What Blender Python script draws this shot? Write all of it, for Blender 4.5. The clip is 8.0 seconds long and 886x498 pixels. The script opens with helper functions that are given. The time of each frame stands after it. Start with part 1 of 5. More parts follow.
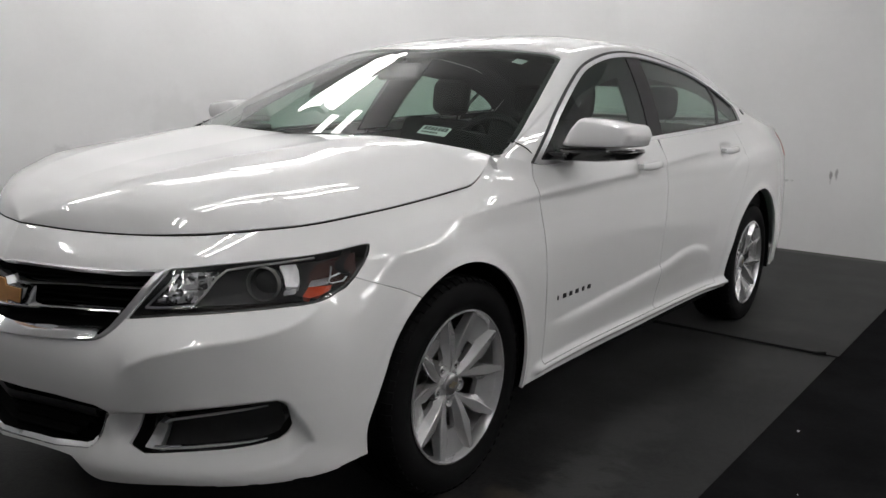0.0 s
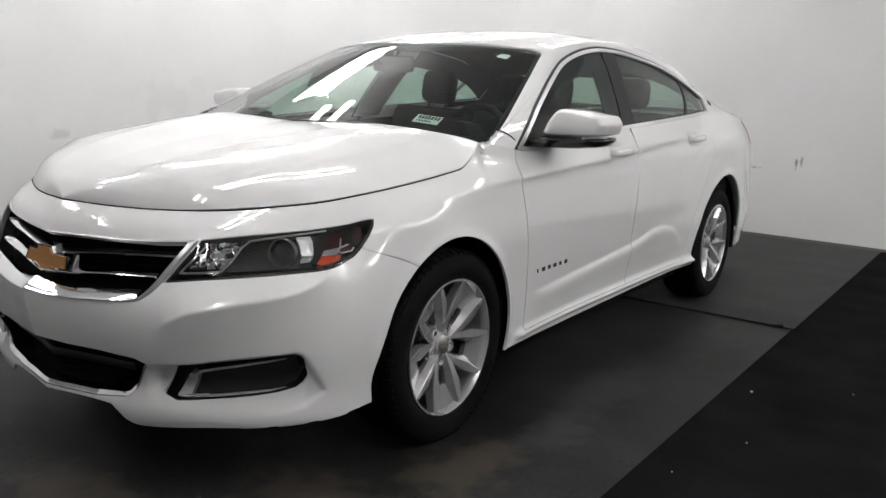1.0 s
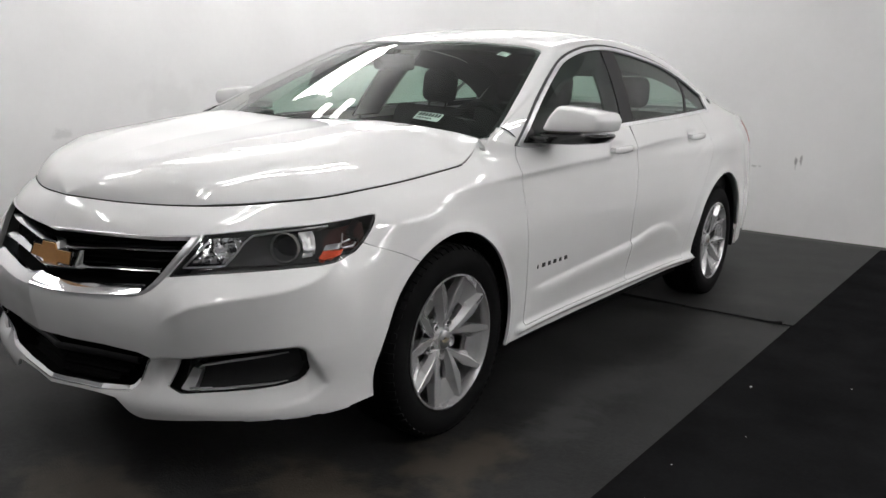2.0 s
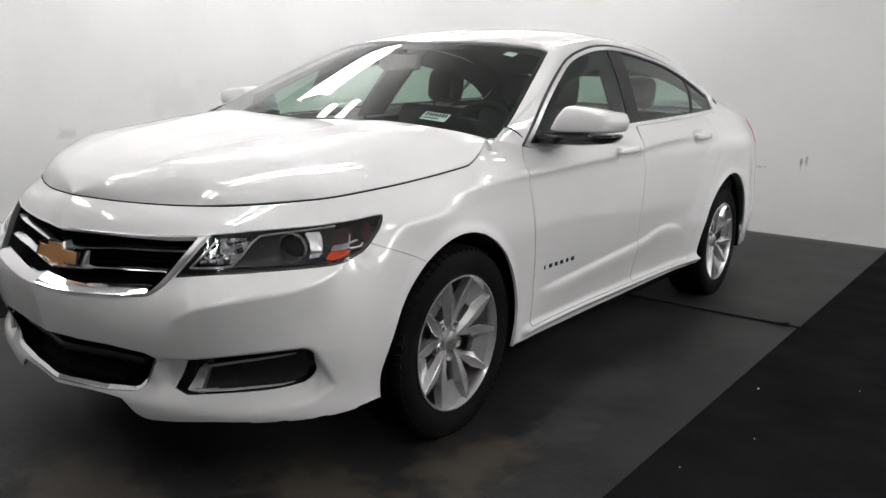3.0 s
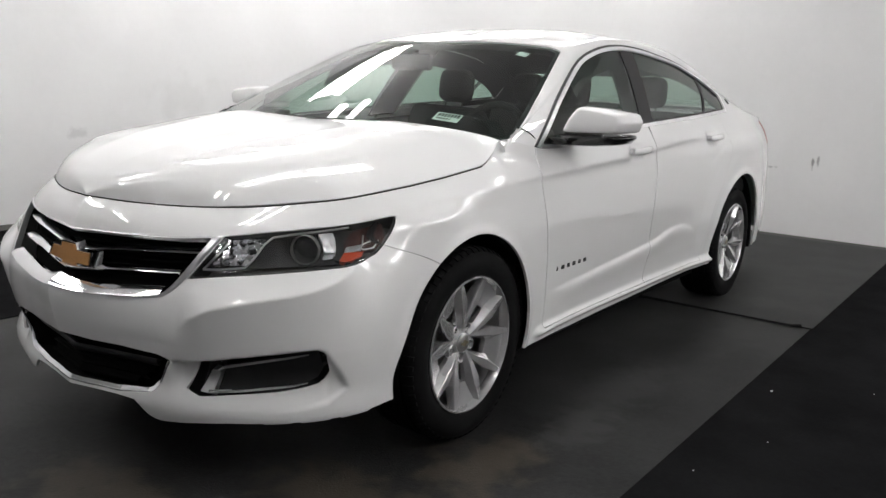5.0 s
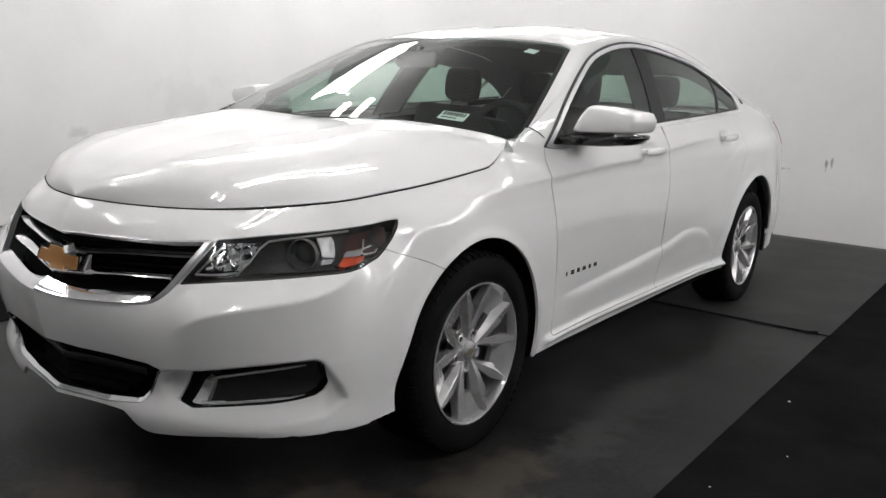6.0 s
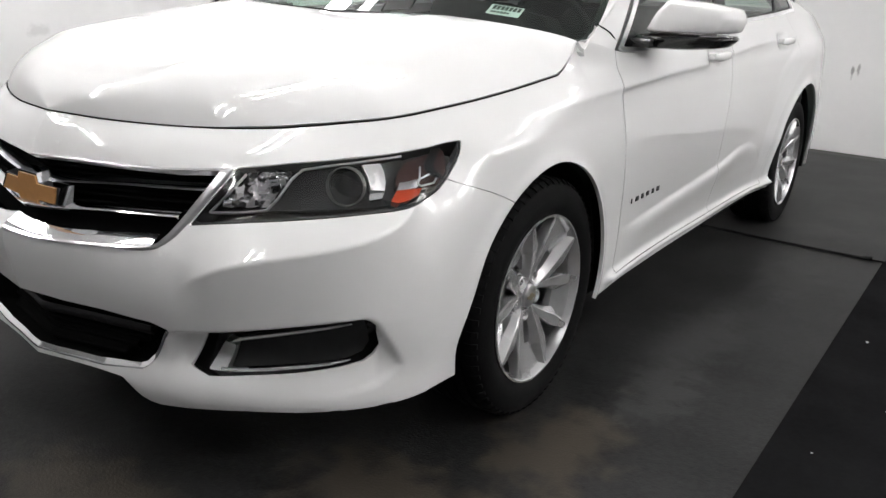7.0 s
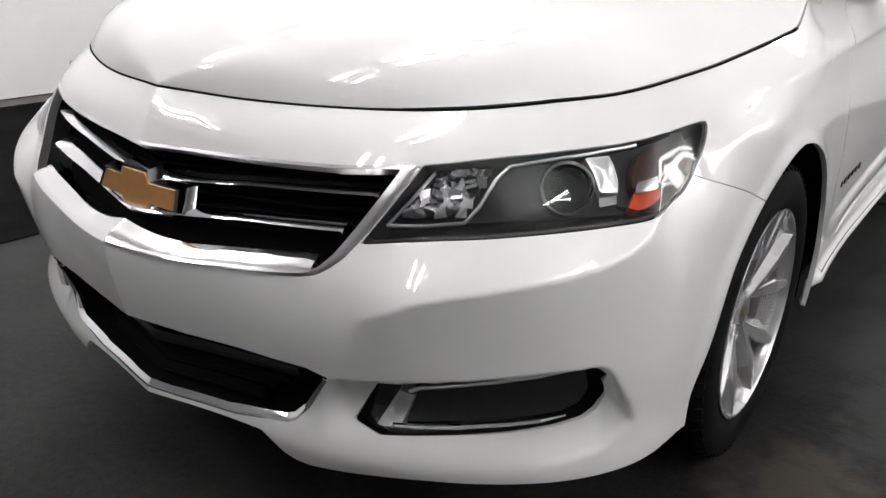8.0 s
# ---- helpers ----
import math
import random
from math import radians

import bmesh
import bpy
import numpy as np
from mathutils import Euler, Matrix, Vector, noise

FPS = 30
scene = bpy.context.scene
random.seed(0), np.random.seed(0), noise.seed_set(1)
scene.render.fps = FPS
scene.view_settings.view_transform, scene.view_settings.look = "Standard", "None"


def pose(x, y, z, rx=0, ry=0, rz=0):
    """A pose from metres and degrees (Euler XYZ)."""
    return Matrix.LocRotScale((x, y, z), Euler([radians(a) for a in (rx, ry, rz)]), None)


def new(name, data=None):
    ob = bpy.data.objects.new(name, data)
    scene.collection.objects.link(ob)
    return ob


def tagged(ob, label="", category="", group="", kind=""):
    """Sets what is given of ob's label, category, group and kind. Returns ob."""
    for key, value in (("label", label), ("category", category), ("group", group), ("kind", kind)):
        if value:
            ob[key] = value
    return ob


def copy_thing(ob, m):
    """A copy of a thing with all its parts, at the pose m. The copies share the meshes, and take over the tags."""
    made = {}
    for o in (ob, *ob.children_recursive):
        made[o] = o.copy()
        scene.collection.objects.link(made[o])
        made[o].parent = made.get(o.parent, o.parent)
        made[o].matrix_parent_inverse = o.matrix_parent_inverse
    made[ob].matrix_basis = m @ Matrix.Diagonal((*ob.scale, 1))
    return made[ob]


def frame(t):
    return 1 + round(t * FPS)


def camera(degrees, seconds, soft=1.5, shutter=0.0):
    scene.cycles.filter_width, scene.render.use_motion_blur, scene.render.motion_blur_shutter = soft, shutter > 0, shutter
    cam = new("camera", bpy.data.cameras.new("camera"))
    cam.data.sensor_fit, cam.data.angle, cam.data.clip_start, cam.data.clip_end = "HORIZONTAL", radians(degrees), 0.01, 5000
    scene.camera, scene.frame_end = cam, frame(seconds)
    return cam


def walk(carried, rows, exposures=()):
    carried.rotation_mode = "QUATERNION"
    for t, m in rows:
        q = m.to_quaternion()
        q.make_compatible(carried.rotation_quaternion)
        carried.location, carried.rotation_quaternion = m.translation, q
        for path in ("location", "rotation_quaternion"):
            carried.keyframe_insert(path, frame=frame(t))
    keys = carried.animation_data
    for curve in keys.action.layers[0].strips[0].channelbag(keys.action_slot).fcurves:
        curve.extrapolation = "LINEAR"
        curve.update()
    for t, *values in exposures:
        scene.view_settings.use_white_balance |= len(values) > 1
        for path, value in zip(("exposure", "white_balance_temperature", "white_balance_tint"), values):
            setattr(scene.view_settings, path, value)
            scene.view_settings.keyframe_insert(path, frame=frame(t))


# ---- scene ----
cam = camera(56.29, 8.0)
walk(cam, [
    (0, pose(2.269, -1.988, 1.199, 79.86, 0, 36.42) @ pose(0, 0, 0, 0, 0, 1.91)),
    (0.5, pose(2.356, -2.156, 1.214, 79.23, 0, 35.59) @ pose(0, 0, 0, 0, 0, 2.34)),
    (1, pose(2.425, -2.273, 1.222, 78.92, 0, 34.99) @ pose(0, 0, 0, 0, 0, 2.41)),
    (1.5, pose(2.444, -2.295, 1.211, 78.98, 0, 34.97) @ pose(0, 0, 0, 0, 0, 2.32)),
    (3, pose(2.419, -2.293, 1.204, 79.03, 0, 35.20) @ pose(0, 0, 0, 0, 0, 2.35)),
    (3.5, pose(2.409, -2.296, 1.211, 78.89, 0, 35.21) @ pose(0, 0, 0, 0, 0, 2.47)),
    (4, pose(2.410, -2.295, 1.205, 78.99, 0, 35.43) @ pose(0, 0, 0, 0, 0, 2.35)),
    (4.5, pose(2.404, -2.298, 1.211, 78.90, 0, 35.58) @ pose(0, 0, 0, 0, 0, 2.41)),
    (6, pose(2.331, -2.193, 1.199, 78.95, 0, 36.18) @ pose(0, 0, 0, 0, 0, 2.50)),
    (6.5, pose(2.157, -2.042, 1.162, 76.33, 0, 36.49) @ pose(0, 0, 0, 0, 0, 2.27)),
    (7, pose(1.861, -1.957, 1.152, 72.56, 0, 33.79) @ pose(0, 0, 0, 0, 0, 3.09)),
    (7.5, pose(1.581, -1.841, 1.117, 70.66, 0, 33.29) @ pose(0, 0, 0, 0, 0, 3.21)),
    (8, pose(1.292, -1.774, 1.107, 69.13, 0, 35.73) @ pose(0, 0, 0, 0, 0, 2.17)),
], [(0, -0.66), (0.5, -0.28), (1.5, -0.34), (3, -0.24), (4.5, -0.19), (6, -0.26), (6.5, -0.24), (7, 0.12), (7.4, 0.22), (8, 0.16)])

# ---------------------------------------------------------------- light
world = bpy.data.worlds.new("world")
scene.world = world
world.use_nodes = True
world.node_tree.nodes["Background"].inputs[0].default_value = (0.5, 0.52, 0.55, 1)
world.node_tree.nodes["Background"].inputs[1].default_value = 0.05


# ---------------------------------------------------------------- materials
def material(name, color, rough=0.5, metal=0.0, coat=0.0, vary=0.0, scale=4.0, bump=0.0, bump_scale=60.0, fine=0.0, spec=0.5, coat_rough=0.03, coat_ior=1.5):
    """A principled material with colour variation at two scales and a fine relief."""
    m = bpy.data.materials.new(name)
    m.use_nodes = True
    nt = m.node_tree
    p = nt.nodes["Principled BSDF"]
    p.inputs["Base Color"].default_value = (*color, 1)
    p.inputs["Roughness"].default_value = rough
    p.inputs["Metallic"].default_value = metal
    p.inputs["Coat Weight"].default_value = coat
    p.inputs["Coat Roughness"].default_value = coat_rough
    p.inputs["Coat IOR"].default_value = coat_ior
    p.inputs["Specular IOR Level"].default_value = spec
    co = nt.nodes.new("ShaderNodeTexCoord")
    if vary or fine:
        n1 = nt.nodes.new("ShaderNodeTexNoise")
        n1.inputs["Scale"].default_value = scale
        n1.inputs["Detail"].default_value = 6
        n2 = nt.nodes.new("ShaderNodeTexNoise")
        n2.inputs["Scale"].default_value = scale * 22
        n2.inputs["Detail"].default_value = 3
        nt.links.new(co.outputs["Object"], n1.inputs["Vector"])
        nt.links.new(co.outputs["Object"], n2.inputs["Vector"])
        add = nt.nodes.new("ShaderNodeMath")
        add.operation = "MULTIPLY_ADD"
        nt.links.new(n2.outputs["Fac"], add.inputs[0])
        add.inputs[1].default_value = fine
        nt.links.new(n1.outputs["Fac"], add.inputs[2])
        ramp = nt.nodes.new("ShaderNodeMapRange")
        ramp.inputs["From Min"].default_value = 0.3 + fine * 0.5
        ramp.inputs["From Max"].default_value = 0.7 + fine * 0.5
        ramp.inputs["To Min"].default_value = 1 - vary
        ramp.inputs["To Max"].default_value = 1 + vary
        nt.links.new(add.outputs[0], ramp.inputs["Value"])
        mul = nt.nodes.new("ShaderNodeVectorMath")
        mul.operation = "SCALE"
        mul.inputs[0].default_value = color
        nt.links.new(ramp.outputs[0], mul.inputs["Scale"])
        nt.links.new(mul.outputs[0], p.inputs["Base Color"])
    if bump:
        nb = nt.nodes.new("ShaderNodeTexNoise")
        nb.inputs["Scale"].default_value = bump_scale
        nb.inputs["Detail"].default_value = 4
        nt.links.new(co.outputs["Object"], nb.inputs["Vector"])
        b = nt.nodes.new("ShaderNodeBump")
        b.inputs["Strength"].default_value = bump
        b.inputs["Distance"].default_value = 0.002
        nt.links.new(nb.outputs["Fac"], b.inputs["Height"])
        nt.links.new(b.outputs[0], p.inputs["Normal"])
    return m


def glass(name, tint, gloss_rough=0.0, ior=1.5):
    """A thin pane: clear tinted light through it, Fresnel gloss on it."""
    m = bpy.data.materials.new(name)
    m.use_nodes = True
    nt = m.node_tree
    nt.nodes.remove(nt.nodes["Principled BSDF"])
    t = nt.nodes.new("ShaderNodeBsdfTransparent")
    t.inputs[0].default_value = (*tint, 1)
    g = nt.nodes.new("ShaderNodeBsdfGlossy")
    g.inputs["Roughness"].default_value = gloss_rough
    lw = nt.nodes.new("ShaderNodeLayerWeight")
    lw.inputs[0].default_value = 0.5
    pw = nt.nodes.new("ShaderNodeMath")
    pw.operation = "POWER"
    pw.inputs[1].default_value = 4.5
    nt.links.new(lw.outputs["Facing"], pw.inputs[0])
    f = nt.nodes.new("ShaderNodeMapRange")
    f.inputs["To Min"].default_value = ((ior - 1) / (ior + 1)) ** 2 * 1.8
    f.inputs["To Max"].default_value = 1.0
    nt.links.new(pw.outputs[0], f.inputs["Value"])
    mix = nt.nodes.new("ShaderNodeMixShader")
    nt.links.new(f.outputs[0], mix.inputs[0])
    nt.links.new(t.outputs[0], mix.inputs[1])
    nt.links.new(g.outputs[0], mix.inputs[2])
    nt.links.new(mix.outputs[0], nt.nodes["Material Output"].inputs[0])
    return m


def emitter(name, color, strength):
    m = bpy.data.materials.new(name)
    m.use_nodes = True
    p = m.node_tree.nodes["Principled BSDF"]
    p.inputs["Base Color"].default_value = (0.8, 0.8, 0.8, 1)
    p.inputs["Emission Color"].default_value = (*color, 1)
    p.inputs["Emission Strength"].default_value = strength
    return m


WHITE = material("white_car_paint", (0.78, 0.78, 0.785), 0.55, 0, 1.0, 0.012, 3, 0.02, 400, spec=0.3, coat_ior=1.8)
CHROME = material("chrome", (0.78, 0.78, 0.79), 0.07, 1.0)
SATIN = material("satin_chrome", (0.55, 0.55, 0.56), 0.28, 1.0)
BLACK_GLOSS = material("gloss_black_plastic", (0.012, 0.012, 0.013), 0.12, 0, 0.3)
BLACK = material("black_plastic", (0.014, 0.014, 0.015), 0.5, 0, 0, 0.25, 30, 0.2, 300)
# near-black felt, also worn by pieces that only stand for shade
DEEP_BLACK = material("black_felt_and_shade", (0.006, 0.006, 0.006), 0.95, spec=0.05)
GRAPHITE = material("graphite_lamp_housing", (0.006, 0.006, 0.007), 0.4, spec=0.25)
BRIGHT = material("bright_reflector_bowl", (0.88, 0.88, 0.89), 0.32, 0.9, 0, 0.05, 40)
CAP_GOLD = material("dull_cap_emblem", (0.32, 0.28, 0.20), 0.35, 0.6, 0, 0.05, 60)
RUBBER = material("tyre_rubber", (0.0042, 0.0042, 0.0046), 0.75, 0, 0, 0.35, 9, 0.3, 200, spec=0.12)
ALLOY = material("silver_alloy_paint", (0.60, 0.60, 0.61), 0.24, 0.7, 0.6, 0.05, 20)
ALLOY_SHADED = material("shaded_alloy_barrel", (0.36, 0.36, 0.365), 0.36, 0.7, 0, 0.15, 20)
STEEL = material("brake_steel", (0.16, 0.155, 0.15), 0.4, 0.9, 0, 0.2, 30)
GOLD = material("gold_emblem", (0.58, 0.29, 0.10), 0.42, 0.25, 0.4, 0.05, 60)
AMBER = material("amber_lens", (0.50, 0.055, 0.014), 0.3, 0, 0, spec=0.2)
AMBER_DARK = material("brown_reflector", (0.035, 0.009, 0.006), 0.4, 0, 0, spec=0.15)
MIRROR = material("mirror_bowl", (0.85, 0.85, 0.86), 0.12, 1.0)
RED = material("red_tail_lens", (0.35, 0.015, 0.015), 0.12, 0, 0.8)
CLOTH = material("dark_seat_cloth", (0.011, 0.011, 0.012), 0.9, 0, 0, 0.3, 40, 0.4, 500)
DASH = material("dark_dashboard", (0.008, 0.008, 0.0085), 0.8, 0, 0, 0.2, 30, 0.1, 400, spec=0.2)
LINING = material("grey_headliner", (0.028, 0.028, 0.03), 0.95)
PAPER = material("white_paper", (0.8, 0.8, 0.8), 0.7, 0, 0, 0.03, 40)
INK = material("black_ink", (0.02, 0.02, 0.02), 0.7)
LENS = glass("clear_lens", (0.93, 0.93, 0.94), 0.0, 1.45)
SCREEN = glass("green_tinted_glass", (0.70, 0.83, 0.76), 0.0, 1.5)
SIDEGLASS = glass("grey_tinted_glass", (0.52, 0.66, 0.58), 0.0, 1.5)
SOFT_LIGHT = emitter("diffused_tube_cover", (1.0, 0.985, 0.968), 15)
LIGHT = emitter("fluorescent_tube", (1.0, 0.985, 0.968), 37)


# ---------------------------------------------------------------- mesh helpers
def spline(xs, ys):
    """A smooth curve through the knots; takes arrays."""
    xs, ys = np.array(xs, float), np.array(ys, float)
    d = np.diff(ys) / np.diff(xs)
    w = np.diff(xs)
    m = np.empty_like(ys)
    m[1:-1] = (d[:-1] * w[1:] + d[1:] * w[:-1]) / (w[1:] + w[:-1])
    m[0], m[-1] = d[0], d[-1]

    def f(x):
        x = np.clip(np.asarray(x, float), xs[0], xs[-1])
        i = np.clip(np.searchsorted(xs, x) - 1, 0, len(xs) - 2)
        h = xs[i + 1] - xs[i]
        t = (x - xs[i]) / h
        return ((1 + 2 * t) * (1 - t) ** 2 * ys[i] + t * (1 - t) ** 2 * h * m[i] + t * t * (3 - 2 * t) * ys[i + 1] + t * t * (t - 1) * h * m[i + 1])
    return f


def mesh_of(name, verts, faces, smooth=True):
    me = bpy.data.meshes.new(name)
    me.from_pydata([tuple(v) for v in verts], [], faces)
    me.polygons.foreach_set("use_smooth", [smooth] * len(me.polygons))
    return me


def part(name, data, mat, parent=None, label="", sharp=None):
    """Links a bmesh or a mesh as one object, under a thing or a part."""
    if isinstance(data, bmesh.types.BMesh):
        me = bpy.data.meshes.new(name)
        bmesh.ops.recalc_face_normals(data, faces=data.faces)
        data.to_mesh(me)
        data.free()
    else:
        me = data
    me.name = name
    me.materials.clear()
    me.materials.append(mat)
    if sharp is not None:
        me.polygons.foreach_set("use_smooth", [True] * len(me.polygons))
        me.set_sharp_from_angle(angle=radians(sharp))
    ob = new(name, me)
    if parent is not None:
        ob.parent = parent
    return tagged(ob, label)


def normals(fn, u, v, h=1e-3):
    n = np.cross(fn(u + h, v) - fn(u - h, v), fn(u, v + h) - fn(u, v - h))
    return n / np.maximum(np.linalg.norm(n, axis=-1, keepdims=True), 1e-9)


def offset(fn, d):
    """The surface moved d metres along its outward normal."""
    return lambda u, v: fn(u, v) + d * normals(fn, u, v)


def panel(fn, us, vs, clips=(), thick=0.012):
    """A sheet fn(u, v) over a grid, kept where every clip(u, p) is positive, with a turned-in edge."""
    U, V = np.meshgrid(us, vs, indexing="ij")
    P = fn(U, V)
    C = [np.asarray(c(U, P)) for c in clips]
    nu, nv = U.shape
    pts, index, faces = [], {}, []

    def vert(u, v):
        k = (round(float(u), 6), round(float(v), 6))
        if k not in index:
            index[k] = len(pts)
            pts.append(k)
        return index[k]
    if C:
        M = np.min(C, axis=0)
        inside = M > 0
        quads_all = inside[:-1, :-1] & inside[1:, :-1] & inside[1:, 1:] & inside[:-1, 1:]
        some = np.ones_like(quads_all)
        for c in C:
            q = c > 0
            some &= q[:-1, :-1] | q[1:, :-1] | q[1:, 1:] | q[:-1, 1:]
    else:
        quads_all = np.ones((nu - 1, nv - 1), bool)
        some = quads_all
    for i in range(nu - 1):
        for j in range(nv - 1):
            if not some[i, j]:
                continue
            ring = ((i, j), (i + 1, j), (i + 1, j + 1), (i, j + 1))
            if quads_all[i, j]:
                faces.append([vert(us[a], vs[b]) for a, b in ring])
                continue
            poly = [(us[a], vs[b], [c[a, b] for c in C]) for a, b in ring]
            for k in range(len(C)):
                out = []
                for q in range(len(poly)):
                    a, b = poly[q - 1], poly[q]
                    fa, fb = a[2][k], b[2][k]
                    if (fa > 0) != (fb > 0):
                        t = fa / (fa - fb)
                        out.append((a[0] + (b[0] - a[0]) * t, a[1] + (b[1] - a[1]) * t, [x + (y - x) * t for x, y in zip(a[2], b[2])]))
                    if fb > 0:
                        out.append(b)
                poly = out
                if len(poly) < 3:
                    break
            if len(poly) >= 3:
                ids = []
                for a in poly:
                    w = vert(a[0], a[1])
                    if w not in ids:
                        ids.append(w)
                if len(ids) >= 3:
                    faces.append(ids)
    uv = np.array(pts)
    pos = fn(uv[:, 0], uv[:, 1])
    n = len(pos)
    if thick:
        inner = pos - thick * normals(fn, uv[:, 0], uv[:, 1])
        count = {}
        for f in faces:
            for a, b in zip(f, f[1:] + f[:1]):
                count[(a, b)] = count.get((a, b), 0) + 1
        rim = [(a, b) for (a, b) in count if (b, a) not in count]
        pos = np.concatenate([pos, inner])
        edge = [[b, a, a + n, b + n] for a, b in rim]
    else:
        edge = []
    used = sorted({k for f in faces + edge for k in f})
    remap = {k: i for i, k in enumerate(used)}
    me = mesh_of("panel", pos[used], [[remap[k] for k in f] for f in faces + edge])
    if edge:
        rims = {(min(remap[a], remap[b]), max(remap[a], remap[b])) for a, b in rim}
        flags = [(min(e.vertices), max(e.vertices)) in rims for e in me.edges]
        me.attributes.new("sharp_edge", "BOOLEAN", "EDGE").data.foreach_set("value", flags)
    return me


def box(bm, x0, y0, z0, x1, y1, z1, bevel=0.0, m=None):
    """A box with rounded edges, into bm."""
    r = bmesh.ops.create_cube(bm, size=1.0)
    vs = r["verts"]
    for v in vs:
        v.co = Vector((x0 + (v.co.x + 0.5) * (x1 - x0), y0 + (v.co.y + 0.5) * (y1 - y0), z0 + (v.co.z + 0.5) * (z1 - z0)))
    if bevel:
        es = list({e for v in vs for e in v.link_edges})
        r = bmesh.ops.bevel(bm, geom=es, offset=bevel, segments=3, profile=0.5, affect="EDGES")
        vs = list({v for f in r["faces"] for v in f.verts} | {v for v in vs if v.is_valid})
    if m is not None:
        for v in vs:
            v.co = m @ v.co
    return bm


def revolve(profile, n=72, axis="x", a0=0.0, a1=2 * math.pi):
    """A bmesh from a profile of (along the axis, radius)."""
    bm = bmesh.new()
    full = abs(a1 - a0 - 2 * math.pi) < 1e-6
    rings = []
    for k in range(n if full else n + 1):
        a = a0 + (a1 - a0) * k / n
        c, s = math.cos(a), math.sin(a)
        ring = []
        for h, r in profile:
            co = {"x": (h, r * c, r * s), "y": (r * c, h, r * s), "z": (r * c, r * s, h)}[axis]
            ring.append(bm.verts.new(co))
        rings.append(ring)
    for k in range(n):
        a, b = rings[k], rings[(k + 1) % len(rings)]
        for i in range(len(profile) - 1):
            bm.faces.new((a[i], a[i + 1], b[i + 1], b[i]))
    bmesh.ops.remove_doubles(bm, verts=bm.verts, dist=1e-6)
    return bm


def prism(bm, outline, depth_vec):
    """A closed prism from an outline of 3D points and a depth vector."""
    a = [bm.verts.new(p) for p in outline]
    b = [bm.verts.new(Vector(p) + Vector(depth_vec)) for p in outline]
    bm.faces.new(a)
    bm.faces.new(list(reversed(b)))
    for i in range(len(a)):
        j = (i + 1) % len(a)
        bm.faces.new((a[j], a[i], b[i], b[j]))
    return bm


def tube(path, radius, sides=8, close=False):
    """A round bar along a path."""
    bm = bmesh.new()
    pts = [Vector(p) for p in path]
    rings = []
    for i, p in enumerate(pts):
        t = (pts[min(i + 1, len(pts) - 1)] - pts[max(i - 1, 0)]).normalized()
        s = t.cross(Vector((0, 0, 1)))
        s = s.normalized() if s.length > 1e-4 else Vector((1, 0, 0))
        w = t.cross(s)
        r = radius[i] if isinstance(radius, (list, tuple)) else radius
        rings.append([bm.verts.new(p + r * (math.cos(a) * s + math.sin(a) * w)) for a in [2 * math.pi * k / sides for k in range(sides)]])
    for a, b in zip(rings, rings[1:]):
        for k in range(sides):
            bm.faces.new((a[k], a[(k + 1) % sides], b[(k + 1) % sides], b[k]))
    bm.faces.new(rings[0])
    bm.faces.new(list(reversed(rings[-1])))
    return bm


def mirrored(me):
    """A copy of a mesh on the other side of the car."""
    m = me.copy()
    m.transform(Matrix.Diagonal((-1, 1, 1, 1)))
    m.flip_normals()
    return m


def both(name, me, mat, parent, label="", sharp=None):
    """A part on each side of the car."""
    a = part(name, me, mat, parent, label, sharp)
    b = part(name, mirrored(me), mat, parent, label, sharp)
    return a, b


def to_mesh(bm):
    me = bpy.data.meshes.new("mesh")
    bmesh.ops.recalc_face_normals(bm, faces=bm.faces)
    bm.to_mesh(me)
    bm.free()
    return me


# ---------------------------------------------------------------- room
ROOM_Z = 3.6


def wall(name, x0, y0, x1, y1, z1, mat, thick=0.12):
    """A wall between two points of the plan; its thickness lies on the left of the line."""
    d = Vector((x1 - x0, y1 - y0, 0))
    n = Vector((-d.y, d.x, 0)).normalized() * thick
    bm = bmesh.new()
    prism(bm, [(x0, y0, 0), (x1, y1, 0), (x1, y1, z1), (x0, y0, z1)], n)
    ob = part(name, bm, mat)
    return tagged(ob, kind="structure")


WALL = material("white_wall_paint", (0.76, 0.76, 0.765), 0.75, 0, 0, 0.05, 0.9, 0.1, 90, 0.15)
CEIL = material("pale_ceiling", (0.50, 0.50, 0.50), 0.9, 0, 0, 0.04, 1)
CONCRETE = material("dark_painted_floor", (0.07, 0.067, 0.063), 0.6, 0, 0, 0.2, 1.2, 0.2, 60, 0.2)
MAT_DARK = material("black_rubber_mat", (0.018, 0.018, 0.0183), 0.5, 0, 0, 0.6, 2.2, 0.6, 140, 0.5, 0.16)
CARPET = material("black_carpet", (0.012, 0.012, 0.0128), 1.0, 0, 0, 0.3, 3, 0.8, 700, 0.3, 0.0)


